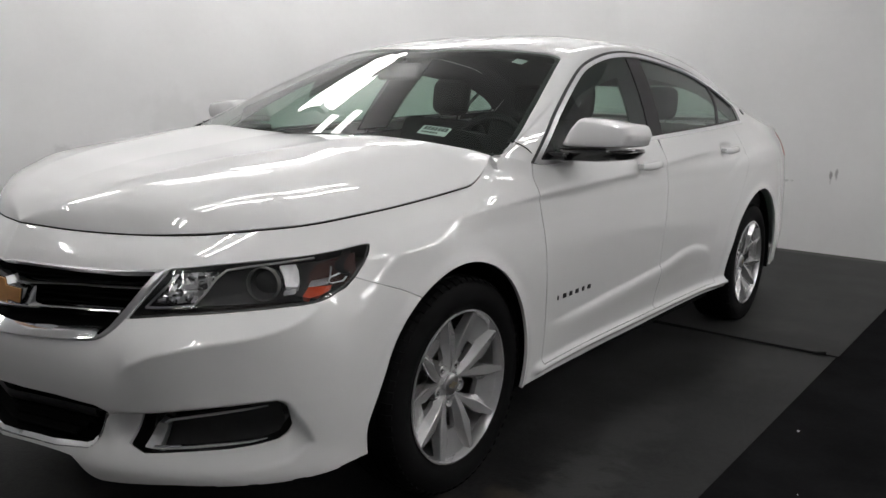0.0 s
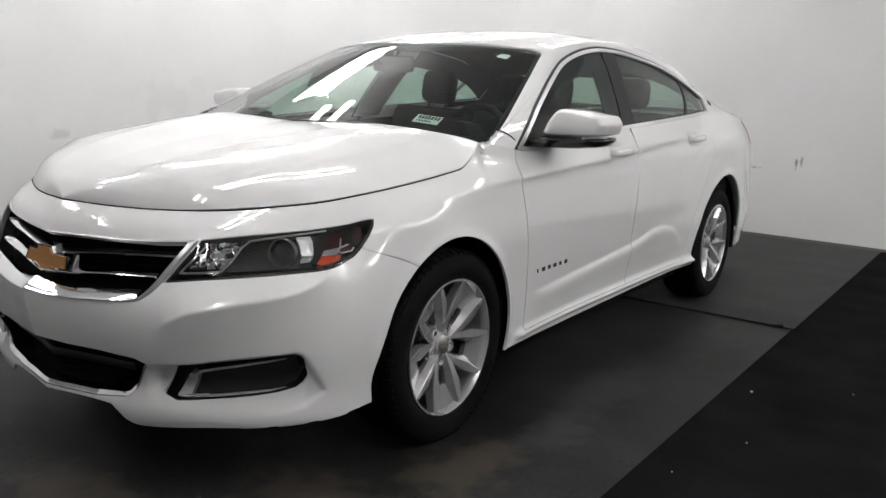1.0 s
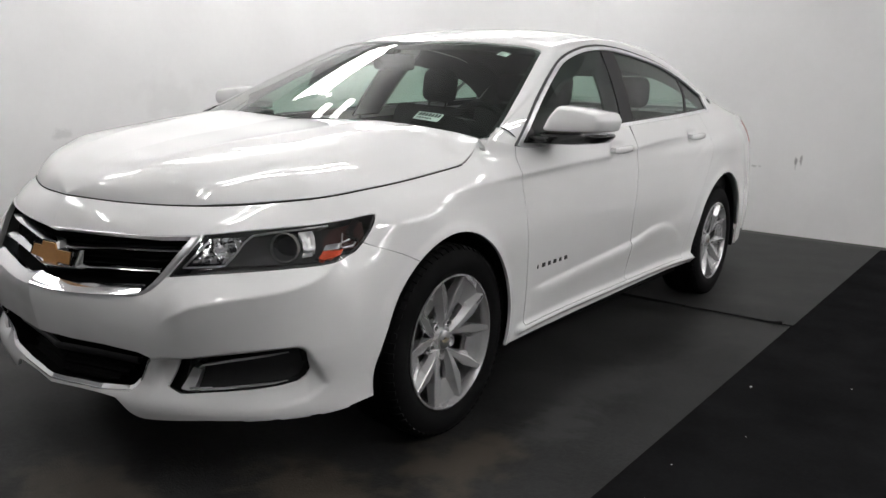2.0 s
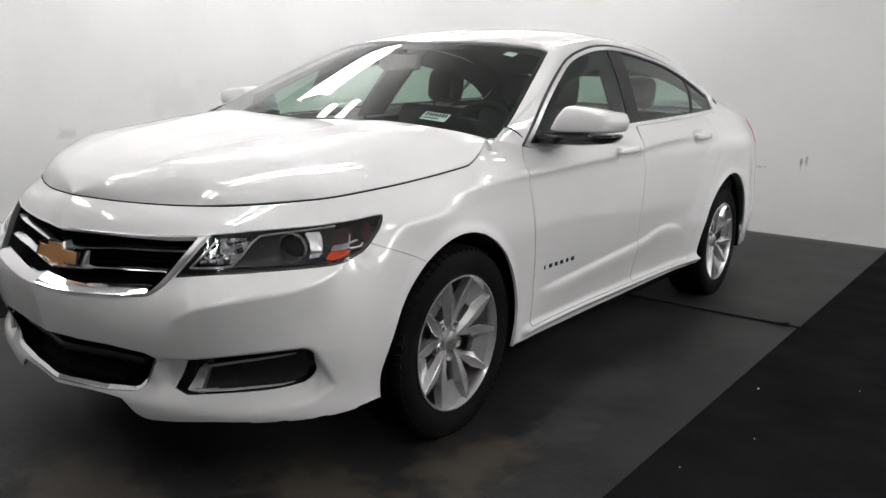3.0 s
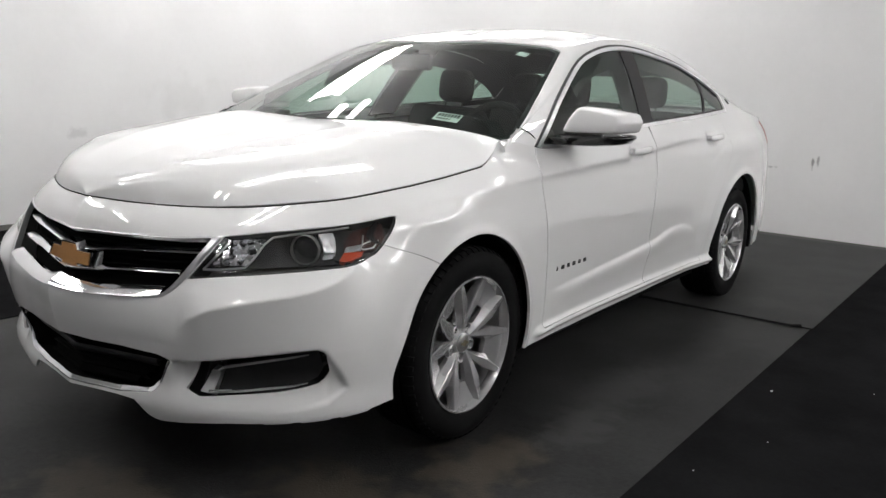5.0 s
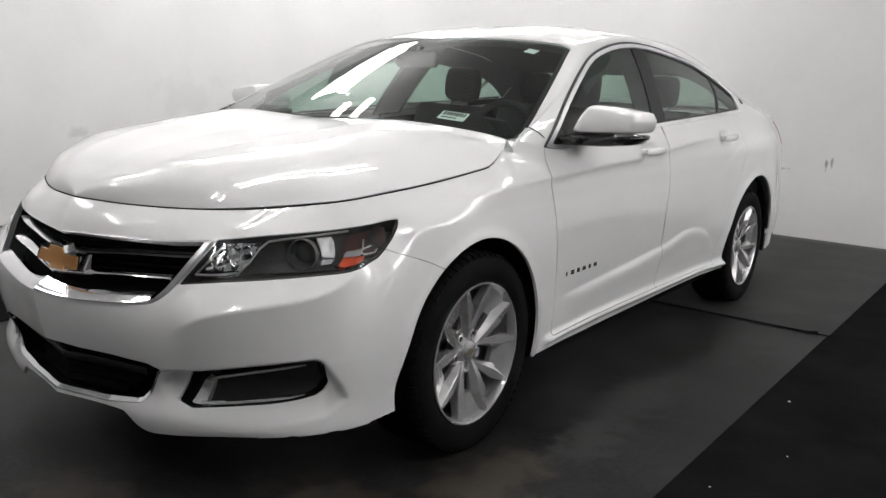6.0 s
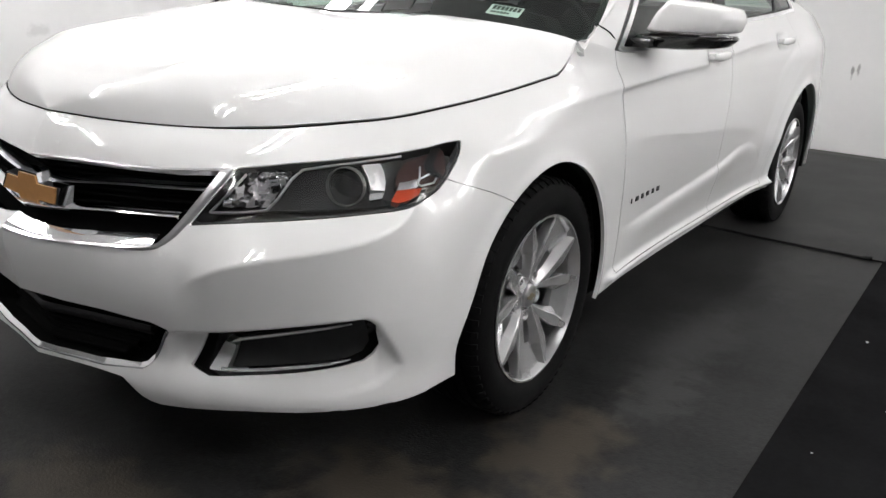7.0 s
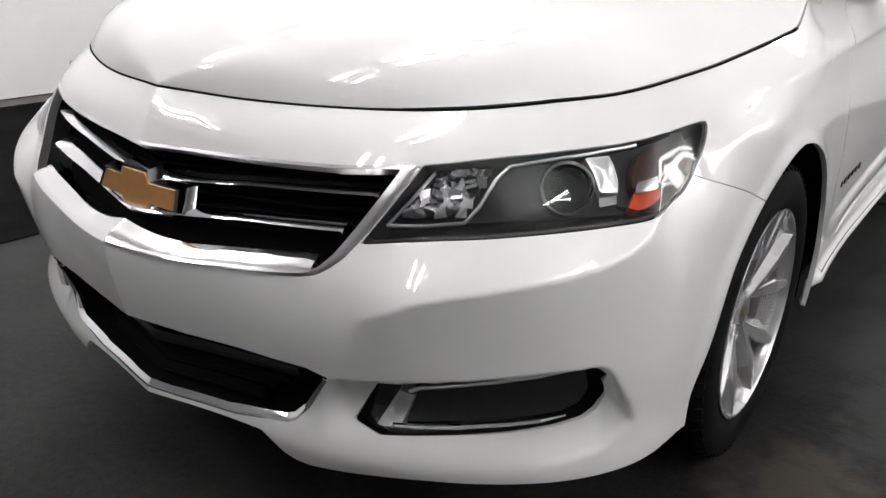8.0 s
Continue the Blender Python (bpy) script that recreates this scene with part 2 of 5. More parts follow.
def stains(m, spots):
    """Lays stains over a material: each has a middle, radii, a colour, a strength and the size of its grain."""
    nt = m.node_tree
    bsdf = nt.nodes["Principled BSDF"]
    co = nt.nodes.new("ShaderNodeTexCoord")
    for mid, radii, color, strength, grain in spots:
        sub = nt.nodes.new("ShaderNodeVectorMath")
        sub.operation = "SUBTRACT"
        nt.links.new(co.outputs["Object"], sub.inputs[0])
        sub.inputs[1].default_value = mid
        div = nt.nodes.new("ShaderNodeVectorMath")
        div.operation = "DIVIDE"
        nt.links.new(sub.outputs[0], div.inputs[0])
        div.inputs[1].default_value = radii
        ln = nt.nodes.new("ShaderNodeVectorMath")
        ln.operation = "LENGTH"
        nt.links.new(div.outputs[0], ln.inputs[0])
        noise = nt.nodes.new("ShaderNodeTexNoise")
        noise.inputs["Scale"].default_value = grain
        noise.inputs["Detail"].default_value = 5
        nt.links.new(co.outputs["Object"], noise.inputs["Vector"])
        add = nt.nodes.new("ShaderNodeMath")
        add.operation = "MULTIPLY_ADD"
        nt.links.new(noise.outputs["Fac"], add.inputs[0])
        add.inputs[1].default_value = 1.6
        nt.links.new(ln.outputs["Value"], add.inputs[2])
        fade = nt.nodes.new("ShaderNodeMapRange")
        fade.inputs["From Min"].default_value = 1.1
        fade.inputs["From Max"].default_value = 1.5
        fade.inputs["To Min"].default_value = strength
        fade.inputs["To Max"].default_value = 0.0
        nt.links.new(add.outputs[0], fade.inputs["Value"])
        mix = nt.nodes.new("ShaderNodeMix")
        mix.data_type = "RGBA"
        nt.links.new(fade.outputs[0], mix.inputs[0])
        nt.links.new(bsdf.inputs["Base Color"].links[0].from_socket, mix.inputs[6])
        mix.inputs[7].default_value = (*color, 1)
        nt.links.new(mix.outputs[2], bsdf.inputs["Base Color"])


BROWN, PALE, SCUFF = (0.062, 0.052, 0.041), (0.052, 0.052, 0.052), (0.05, 0.05, 0.05)
stains(MAT_DARK, [((1.05, -.15, 0), (.25, .5, .1), BROWN, .8, 9), ((.80, -.60, 0), (.40, .25, .1), BROWN, .75, 12), ((.3, -1.05, 0), (.5, .25, .1), BROWN, .55, 10), ((1.15, .35, 0), (.2, .4, .1), PALE, .5, 14), ((1.1, .9, 0), (.25, .5, .1), PALE, .35, 12),
                  ((-.3, -1.6, 0), (.8, .6, .1), PALE, .15, 5), ((.5, -1.5, 0), (.5, .35, .1), PALE, .12, 7), ((1.2, 1.8, 0), (.25, .6, .1), PALE, .3, 10), ((1.0, 2.8, 0), (.4, .3, .1), PALE, .3, 8)])
BAY_WALL = WALL.copy()
stains(BAY_WALL, [((.70, 5.68, .675), (.022, .2, .09), SCUFF, .6, 18), ((.745, 5.68, .685), (.02, .2, .08), SCUFF, .5, 18), ((.348, 5.68, .61), (.07, .2, .02), SCUFF, .35, 25)])
SIDE_WALL = WALL.copy()
stains(SIDE_WALL, [((-4.16, 1.54, .71), (.3, .16, .08), (.4, .4, .4), .35, 14), ((-4.16, 2.6, 1.0), (.3, .5, .35), (.62, .62, .62), .35, 5), ((-4.16, .6, .5), (.3, .3, .2), (.6, .6, .6), .3, 7)])

bm = bmesh.new()
box(bm, -4.62, -6.0, -0.10, 5.5, 7.0, -0.008)
tagged(part("floor", bm, CONCRETE), "dark painted concrete floor of the photo bay", "floor", kind="structure")
cove = [(-4.16, -6.0), (-4.16, 2.4)] + [((1 - t) ** 2 * -4.16 + 2 * t * (1 - t) * -4.16 + t * t * -1.36, (1 - t) ** 2 * 2.4 + 2 * t * (1 - t) * 5.25 + t * t * 5.70) for t in [k / 24 for k in range(1, 25)]]
bm = bmesh.new()
inner = [[bm.verts.new((x, y, z)) for x, y in cove] for z in (0, ROOM_Z)]
outer = [[bm.verts.new((x - .12, y + .12, z)) for x, y in cove] for z in (0, ROOM_Z)]
for k in range(len(cove) - 1):
    for lo, hi in ((inner[0], inner[1]), (outer[0], outer[1]), (inner[1], outer[1]), (inner[0], outer[0])):
        bm.faces.new((lo[k], lo[k + 1], hi[k + 1], hi[k]))
for k in (0, -1):
    bm.faces.new((inner[0][k], inner[1][k], outer[1][k], outer[0][k]))
tagged(part("wall_west", bm, SIDE_WALL, None, "", 30), "white painted wall with a coved corner and faint smudges", "wall", kind="structure")
tagged(wall("wall_north_bay", -1.36, 5.70, 5.3, 5.67, ROOM_Z, BAY_WALL, 0.4), "white painted wall with small black scuffs", "wall")
tagged(wall("wall_east", 5.2, 5.8, 5.2, -6, ROOM_Z, WALL), "white painted wall", "wall")
# unseen south wall, its grey set to control fill on the car's nose
GREY_WALL = material("fill_wall_grey", (0.34, 0.34, 0.35), 0.7, 0, 0, 0.08, 0.9, 0.1, 90, 0.15)
tagged(wall("wall_south", 5.5, -5.9, -4.6, -5.9, ROOM_Z, GREY_WALL), "unseen grey wall behind the camera that tempers the front light", "wall")
bm = bmesh.new()
box(bm, -4.62, -6.0, ROOM_Z, 5.5, 7.0, ROOM_Z + 0.1)
tagged(part("ceiling", bm, CEIL), "pale ceiling with fluorescent fixtures", "ceiling", kind="structure")


def ground_sheet(name, x0, y0, x1, y1, z, mat, label):
    bm = bmesh.new()
    box(bm, x0, y0, -0.006, x1, y1, z, 0.0015)
    return tagged(part(name, bm, mat), label, "mat")


ground_sheet("rubber_mat", -1.64, -5.0, 1.505, 2.44, 0.0, MAT_DARK, "worn black rubber floor mat under the car")
lap = ground_sheet("rubber_mat", -1.64, 2.40, 1.505, 5.5, 0.008, MAT_DARK, "black rubber mat lapping over the other mat")
ground_sheet("carpet_runner", 1.497, -5.0, 4.8, 5.5, 0.006, CARPET, "matte black carpet runner beside the mat")
ground_sheet("carpet_runner", -3.9, -5.0, -1.63, 5.9, 0.006, CARPET, "matte black carpet runner beside the mat")


# the lifted front edge of the lapping mat
part("mat_edge", tube([(x, 2.402 + .006 * math.sin(3.1 * x), .006 + .004 * max(0, math.sin(2.3 * x + 1)) + .018 * max(0, x - 1.40) / .1) for x in [-1.7 + .05 * k for k in range(64)]], [.006 + .004 * max(0, .05 * k - 3.0) / .2 for k in range(64)], 8), MAT_DARK, lap, "curled mat edge", 60)


def ceiling_light(x, y, length, tubes=(-.11, .11), r=.026):
    """A bare fluorescent fixture hung below the ceiling, its length along y."""
    root = tagged(new("ceiling_light"), "bare white fluorescent light hung from rods; some are added fill", "ceiling light", "ceiling lights")
    root.location = (x, y, 3.22)
    bm = bmesh.new()
    box(bm, -0.045, -length / 2, 0.03, 0.045, length / 2, 0.075, 0.008)
    part("channel", bm, CEIL, root, "white sheet metal channel")
    for s in (-length * .35, length * .35):
        part("hanger_rod", tube([(0, s, .07), (0, s, ROOM_Z - 3.22)], .006, 6), STEEL, root)
    for s in tubes:
        bm = revolve([(-length / 2 + .03, 0.0), (-length / 2 + .03, r), (length / 2 - .03, r), (length / 2 - .03, 0.0)], 14, "y")
        bmesh.ops.translate(bm, verts=bm.verts, vec=(s, 0, 0))
        part("tube", bm, LIGHT if r < .04 else SOFT_LIGHT, root, "glowing fluorescent tube")
    for t in (-1, 1):
        bm = bmesh.new()
        box(bm, -0.15, t * length / 2 - .03, -0.03, 0.15, t * length / 2 + .03, 0.05, 0.008)
        part("tube_holder", bm, CEIL, root)
    return root


# rows set by streaks in the paint; y 4.7, 5.2 and -3.4 added fill
for x, y, length in ((-2.3, -1.1, 1.4), (-2.4, -3.2, 1.3), (-2.7, 4.2, 1.2), (-2.3, 5.2, .7),
                     (.4, -1.1, 1.3), (.38, .45, 1.2), (-.9, 4.7, 1.3), (.4, -3.4, 1.2),
                     (2.65, -1.65, 1.2), (2.65, 3.4, 1.2)):
    ceiling_light(x, y, length)
# unseen lamps along the east side, added to brighten the car's flank
for y, length in ((-.6, 1.8), (2.5, 2.4), (4.7, 1.4)):
    ceiling_light(4.9, y, length, (-.19, .19), .065)
ceiling_light(-2.13, 1.0, 1.45, (-.17, .17), .055)
ceiling_light(-2.72, 2.55, 1.35, (-.2, 0, .2), .055)

# ---------------------------------------------------------------- car: surfaces
car = tagged(new("car"), "white four-door sedan parked on black rubber mats", "car")

# plan line of the body side at the height of the lamps, from the nose to the tail
PLAN_X = [0, .03, .06, .10, .22, .40, .545, .66, .75, .815, .86, .895, .918, .928, .930, .918, .912, .912, .916, .926, .903, .845, .765, .61, .34, 0]
PLAN_Y = [-.9365, -.9295, -.9220, -.912, -.886, -.845, -.785, -.715, -.640, -.560, -.47, -.37, -.26, -.13, .02, .45, 1.0, 1.6, 2.2, 2.84, 3.25, 3.6, 3.87, 4.05, 4.13, 4.15]
PLAN_S = np.concatenate([[0], np.cumsum(np.hypot(np.diff(PLAN_X), np.diff(PLAN_Y)))])
plan_x, plan_y = spline(PLAN_S, PLAN_X), spline(PLAN_S, PLAN_Y)
S_END = float(PLAN_S[-1])


def s_at(x, y):
    """Where along the plan line a place lies."""
    s = np.linspace(0, S_END, 6000)
    return float(s[np.argmin((plan_x(s) - x) ** 2 + (plan_y(s) - y) ** 2)])


# ---------------------------------------------------------------- car: outlines of openings and seams
def poly_inside(px, py, x, y):
    """Signed distance to a closed outline, positive inside."""
    x, y = np.asarray(x, float), np.asarray(y, float)
    d = np.full(x.shape, 1e9)
    inside = np.zeros(x.shape, bool)
    n = len(px)
    for i in range(n):
        ax, ay, bx, by = px[i - 1], py[i - 1], px[i], py[i]
        ex, ey = bx - ax, by - ay
        t = np.clip(((x - ax) * ex + (y - ay) * ey) / (ex * ex + ey * ey), 0, 1)
        d = np.minimum(d, np.hypot(x - ax - t * ex, y - ay - t * ey))
        if ay != by:
            cross = ((ay > y) != (by > y)) & (x < (bx - ax) * (y - ay) / (by - ay) + ax)
            inside ^= cross
    return np.where(inside, d, -d)


def outline(points):
    """An outline in (along the plan, height) from places (x, y, z)."""
    return [s_at(x, y) for x, y, z in points], [z for x, y, z in points]


GRILLE = ([0, .25, .43, .572, .493, .461, .440, .419, .391, .251, .108, .037, 0], [.755, .757, .759, .766, .664, .626, .609, .597, .590, .580, .577, .580, .582])
GRILLE = ([*GRILLE[0], *[-s for s in GRILLE[0][-2:0:-1]]], [*GRILLE[1], *GRILLE[1][-2:0:-1]])
LAMP = outline([(.55, -.782, .767), (.65, -.722, .779), (.745, -.645, .788), (.81, -.565, .795), (.866, -.45, .806), (.897, -.362, .818),
                (.895, -.378, .792), (.889, -.400, .765), (.880, -.430, .738), (.868, -.462, .716), (.845, -.51, .698), (.81, -.57, .689), (.70, -.685, .676), (.58, -.765, .663), (.468, -.82, .648)])
FOG = ([.458, .510, .60, .70, .80, .850, .868, .880, .872, .848, .80, .728, .62, .533, .508], [.316, .404, .423, .438, .451, .4555, .449, .392, .368, .353, .342, .330, .316, .304, .301])
FOG_DISH = ([.405, .417, .469, .545, .635, .718, .797, .846, .866, .887, .905, .932, .876, .819, .70, .55, .45, .41], [.34, .403, .411, .421, .438, .452, .462, .467, .457, .421, .390, .340, .300, .285, .265, .24, .24, .28])
INTAKE = ([0, .13, .26, .39, .43, .378, .352, .335, .217, .08, 0], [.436, .427, .428, .423, .408, .325, .298, .289, .273, .271, .274])
INTAKE = ([*INTAKE[0], *[-s for s in INTAKE[0][-2:0:-1]]], [*INTAKE[1], *INTAKE[1][-2:0:-1]])
BASE = 2.837
# wheel arches: middle y and height, radius
ARCHES = ((-.03, .363, .366), (2.795, .352, .398))
HOOD_P = 5.0
GAP = 0.0024

# how far the skin stands out from the plan line, by height, at stations along it
OUT_Z = [.15, .25, .33, .42, .50, .58, .66, .74, .80, .86, .90, .96, 1.04, 1.12]
OUT = [
    (0.0, [-.04, -.012, -.006, .012, .032, .040, -.010, -.040, -.066, -.11, -.16, -.2, -.2, -.2]),
    (0.42, [-.03, .016, .004, .034, .050, .045, .012, -.015, -.05, -.125, -.18, -.2, -.2, -.2]),
    (0.95, [-.03, .038, .040, .052, .056, .052, .024, -.012, -.042, -.085, -.13, -.18, -.2, -.2]),
    (1.09, [-.03, .002, .013, .021, .024, .020, .014, -.006, -.022, -.055, -.09, -.14, -.2, -.2]),
    (1.24, [-.03, -.010, -.004, .0, .004, .006, .006, .004, -.002, -.030, -.07, -.12, -.17, -.2]),
    (1.50, [-.03, -.010, .0, .008, .010, .010, .008, .004, -.001, -.012, -.046, -.10, -.15, -.2]),
    (1.78, [-.03, -.012, -.004, .0, .0, .001, .002, .002, .001, -.003, -.022, -.072, -.098, -.12]),
    (2.05, [-.05, -.034, -.024, -.016, -.010, -.004, .0, .003, .004, .002, -.010, -.040, -.076, -.10]),
    (2.9, [-.06, -.050, -.044, -.030, -.020, -.012, -.006, -.002, .0, .003, .000, -.018, -.058, -.1]),
    (3.9, [-.06, -.050, -.046, -.030, -.016, -.012, -.006, -.002, .0, .002, .003, -.012, -.050, -.09]),
    (4.5, [-.04, -.02, -.02, -.010, -.004, .0, .0, .0, .0, .002, .004, -.006, -.040, -.085]),
    (5.0, [-.04, -.02, -.01, .0, .0, .0, .0, .0, -.002, -.006, -.014, -.035, -.07, -.12]),
    (5.6, [-.05, -.02, .0, .01, .01, .01, .005, .0, -.01, -.02, -.03, -.05, -.08, -.12]),
    (S_END, [-.08, -.03, .0, .015, .015, .01, .005, .0, -.01, -.02, -.03, -.05, -.08, -.12]),
]
OUT_S = np.array([r[0] for r in OUT])
OUT_F = [spline(OUT_Z, r[1]) for r in OUT]


def stand_out(s, z):
    rows = np.array([f(z) for f in OUT_F])
    m = np.gradient(rows, OUT_S, axis=0)
    i = np.clip(np.searchsorted(OUT_S, s) - 1, 0, len(OUT_S) - 2)
    h = OUT_S[i + 1] - OUT_S[i]
    t = np.clip((s - OUT_S[i]) / h, 0, 1)

    def take(a, k):
        return np.take_along_axis(a, k[None], 0)[0]
    return ((1 + 2 * t) * (1 - t) ** 2 * take(rows, i) + t * (1 - t) ** 2 * h * take(m, i) + t * t * (3 - 2 * t) * take(rows, i + 1) + t * t * (t - 1) * h * take(m, i + 1))


# seam between hood and fender, from the nose back to the cowl: half width, y, height
SEAM_X = [0, .20, .35, .527, .66, .735, .78, .818, .847, .856, .850, .843, .836]
SEAM_Y = [-.835, -.795, -.745, -.66, -.545, -.465, -.34, -.16, .04, .10, .155, .20, .225]
SEAM_Z = [.846, .838, .836, .841, .855, .866, .881, .902, .929, .940, .962, .990, 1.014]
# belt line: half width, y, height
BELT_X = [.843, .852, .860, .866, .866, .862, .850, .838, .826, .800]
BELT_Y = [.28, .34, .40, .44, .9, 1.37, 2.28, 2.65, 3.0, 3.4]
BELT_Z = [1.017, 1.011, .999, .991, 1.012, 1.040, 1.084, 1.104, 1.108, 1.068]

TOP_S = [s_at(x, y) if y < -.3 else s_at(.9, y) for x, y in zip(SEAM_X, SEAM_Y)] + [s_at(.9, y) for y in BELT_Y] + [S_END - .6, S_END]
TOP_S[0] = 0.0
TOP_O = [-math.hypot(float(plan_x(s)) - x, float(plan_y(s)) - y) for s, x, y in zip(TOP_S, SEAM_X + BELT_X, SEAM_Y + BELT_Y)] + [-.09, -.09]
top_z = spline(TOP_S, SEAM_Z + BELT_Z + [1.04, 1.03])
top_out = spline(TOP_S, TOP_O)
LOW_S = [0, .20, .278, .300, .325, .350, .375, .45, .60, .76, .90, 1.0, 1.05, 1.12, 1.35, 1.6, 2.0, 2.3, 4.0, 4.6, 5.2, S_END]
LOW_Z = [.262, .262, .259, .243, .219, .208, .205, .212, .234, .248, .257, .262, .266, .272, .285, .27, .25, .245, .262, .27, .28, .30]
low_z = lambda s: np.interp(s, LOW_S, LOW_Z)
crease_a = spline([-.42, -.245, -.138, 0, .11, .26, .44, .87, 1.29, 1.53, 1.83, 2.13, 2.4], [.822, .842, .853, .863, .873, .881, .888, .909, .924, .945, .966, .979, .985])
crease_h = spline([2.0, 2.2, 2.31, 2.51, 2.74, 3.1, 3.52, 3.9], [.70, .805, .876, .946, .987, 1.008, 1.022, 1.03])
# the edge of the brow under the lamps
crease_c = spline([.42, .47, .506, .532, .565, .632, .714, .798, .86, .90, .93, .96, 1.0, 1.06], [.44, .505, .542, .556, .573, .592, .609, .624, .640, .656, .674, .698, .735, .79])
crease_b = spline([.45, .66, .99, 1.36, 1.57, 1.78, 1.95, 2.08, 2.2, 2.32], [.436, .442, .461, .486, .504, .537, .535, .502, .44, .36])


def smooth(t):
    t = np.clip(t, 0, 1)
    return t * t * (3 - 2 * t)


def skin(u, v):
    """The body below the hood seam and the belt: u along the plan (negative on the other side), v upwards."""
    u, v = np.broadcast_arrays(np.asarray(u, float), np.asarray(v, float))
    s = np.abs(u)
    z = low_z(s) + v * (top_z(s) - low_z(s))
    h = 1e-3
    dx, dy = plan_x(s + h) - plan_x(np.maximum(s - h, 0)), plan_y(s + h) - plan_y(np.maximum(s - h, 0))
    n = np.hypot(dx, dy)
    o = stand_out(s.ravel(), z.ravel()).reshape(s.shape)
    top = stand_out(s.ravel(), top_z(s).ravel()).reshape(s.shape)
    start = .62 + .20 * smooth((s - 1.06) / .14)
    o = o + (top_out(s) - top) * smooth((v - start) / (1 - start))
    y0 = plan_y(s)
    # creases along the doors, the lips of the wheel arches, hollows of the handles, the dished lamp recess
    side = np.where(s > .9, 1.0, 0.0)
    d = np.maximum(crease_a(y0) - z, 0)
    o = o - side * .014 * (d / .050) * np.exp(1 - d / .050) * smooth((y0 + .45) / .6) * smooth((2.35 - y0) / .5)
    d = np.maximum(crease_b(y0) - z, 0)
    o = o + side * (.012 - .006 * smooth((y0 - 1.5) / .5)) * (d / .032) * np.exp(1 - d / .032) * smooth((y0 - .47) / .25) * smooth((2.36 - y0) / .3)
    # the rounded upper edge of the rocker
    o = o + side * .026 * np.exp(-((z - .290) / .015) ** 2) * smooth((y0 - .40) / .05) * smooth((2.46 - y0) / .05)
    for ya, za, ra in ARCHES:
        o = o + side * .007 * np.exp(-((np.hypot(y0 - ya, z - za) - ra - .004) / .020) ** 2)
    for yh, zh in ((1.295, .943), (2.29, .974)):
        o = o - side * .016 * np.exp(-((y0 - yh) / .075) ** 4 - ((z - zh) / .033) ** 4)
    d = z - crease_c(s)
    brow = smooth((s - .46) / .10) * smooth((1.02 - s) / .10)
    o = o + .026 * np.clip(np.where(d > 0, 1 - d / .09, 0), 0, 1) * brow
    # below that edge the face falls flat to the fog lamp
    zc, zb = crease_c(s), np.full_like(z, .455)
    ob, oc = (stand_out(s.ravel(), q.ravel()).reshape(s.shape) for q in (zb, zc))
    w = np.clip((z - zb) / np.maximum(zc - zb, .02), 0, 1)
    o = o + brow * np.where((z > zb) & (d <= 0), ob * (1 - w) + (oc + .026) * w - stand_out(s.ravel(), z.ravel()).reshape(s.shape), 0)
    r = np.hypot(y0 - BASE, z - .345)
    o = o + side * .009 * np.clip((.67 - r) / .13, 0, 1) * smooth((y0 - 2.0) / .2)
    # the haunch over the rear wheel
    d = np.maximum(crease_h(y0) - z, 0)
    o = o + side * .008 * (d / .055) * np.exp(1 - d / .055) * smooth((y0 - 2.22) / .2)
    near = (s < 1.1) & (z < .52)
    if near.any():
        t = poly_inside(FOG_DISH[0], FOG_DISH[1], np.where(near, s, 9), z)
        deep = .030 * smooth((z - .27) / .12) * smooth((s - .40) / .05) * np.clip((.945 - s) / .07, .25, 1)
        o = o - np.where(near, deep * np.clip(t / .011, 0, 1), 0)
    # at the nose the skin stands straight forward, so that both halves meet
    nx = dy / n * smooth(s / .16)
    x, y = plan_x(s) + o * nx, plan_y(s) - o * np.sqrt(1 - nx * nx) * np.sign(dx)
    x = np.maximum(x, 0.0) * np.where(s < 2e-4, 0.0, 1.0)
    return np.stack([x * np.where(u < 0, -1, 1), y, z], -1)


# the upper edge of the skin, to which hood and glasshouse join
EDGE = skin(np.linspace(0, S_END - .25, 900), np.ones(900))
edge_x = lambda y: np.interp(y, EDGE[:, 1], EDGE[:, 0])
edge_z = lambda y: np.interp(y, EDGE[:, 1], EDGE[:, 2])

# upper body: rail and centre line by y
rail_x = spline([.1, .34, .6, .8, 1.08, 1.3, 1.7, 2.0, 2.25, 2.57, 2.9, 3.1, 3.4, 3.8, 4.06], [.872, .832, .7814, .7373, .668, .645, .632, .628, .632, .655, .70, .735, .74, .68, .56])
rail_z = spline([.1, .34, .6, .8, 1.08, 1.3, 1.7, 2.0, 2.25, 2.57, 2.9, 3.1, 3.4, 3.8, 4.06], [.930, 1.047, 1.1673, 1.2555, 1.372, 1.418, 1.446, 1.446, 1.425, 1.356, 1.226, 1.152, 1.100, 1.065, 1.045])
mid_z = spline([.05, .14, .3, .45, .6, .8, .97, 1.3, 1.7, 2.1, 2.5, 2.75, 3.0, 3.28, 3.45, 3.8, 4.06], [1.0203, 1.066, 1.1437, 1.2125, 1.2774, 1.3577, 1.4203, 1.485, 1.522, 1.512, 1.452, 1.368, 1.260, 1.150, 1.118, 1.095, 1.06])


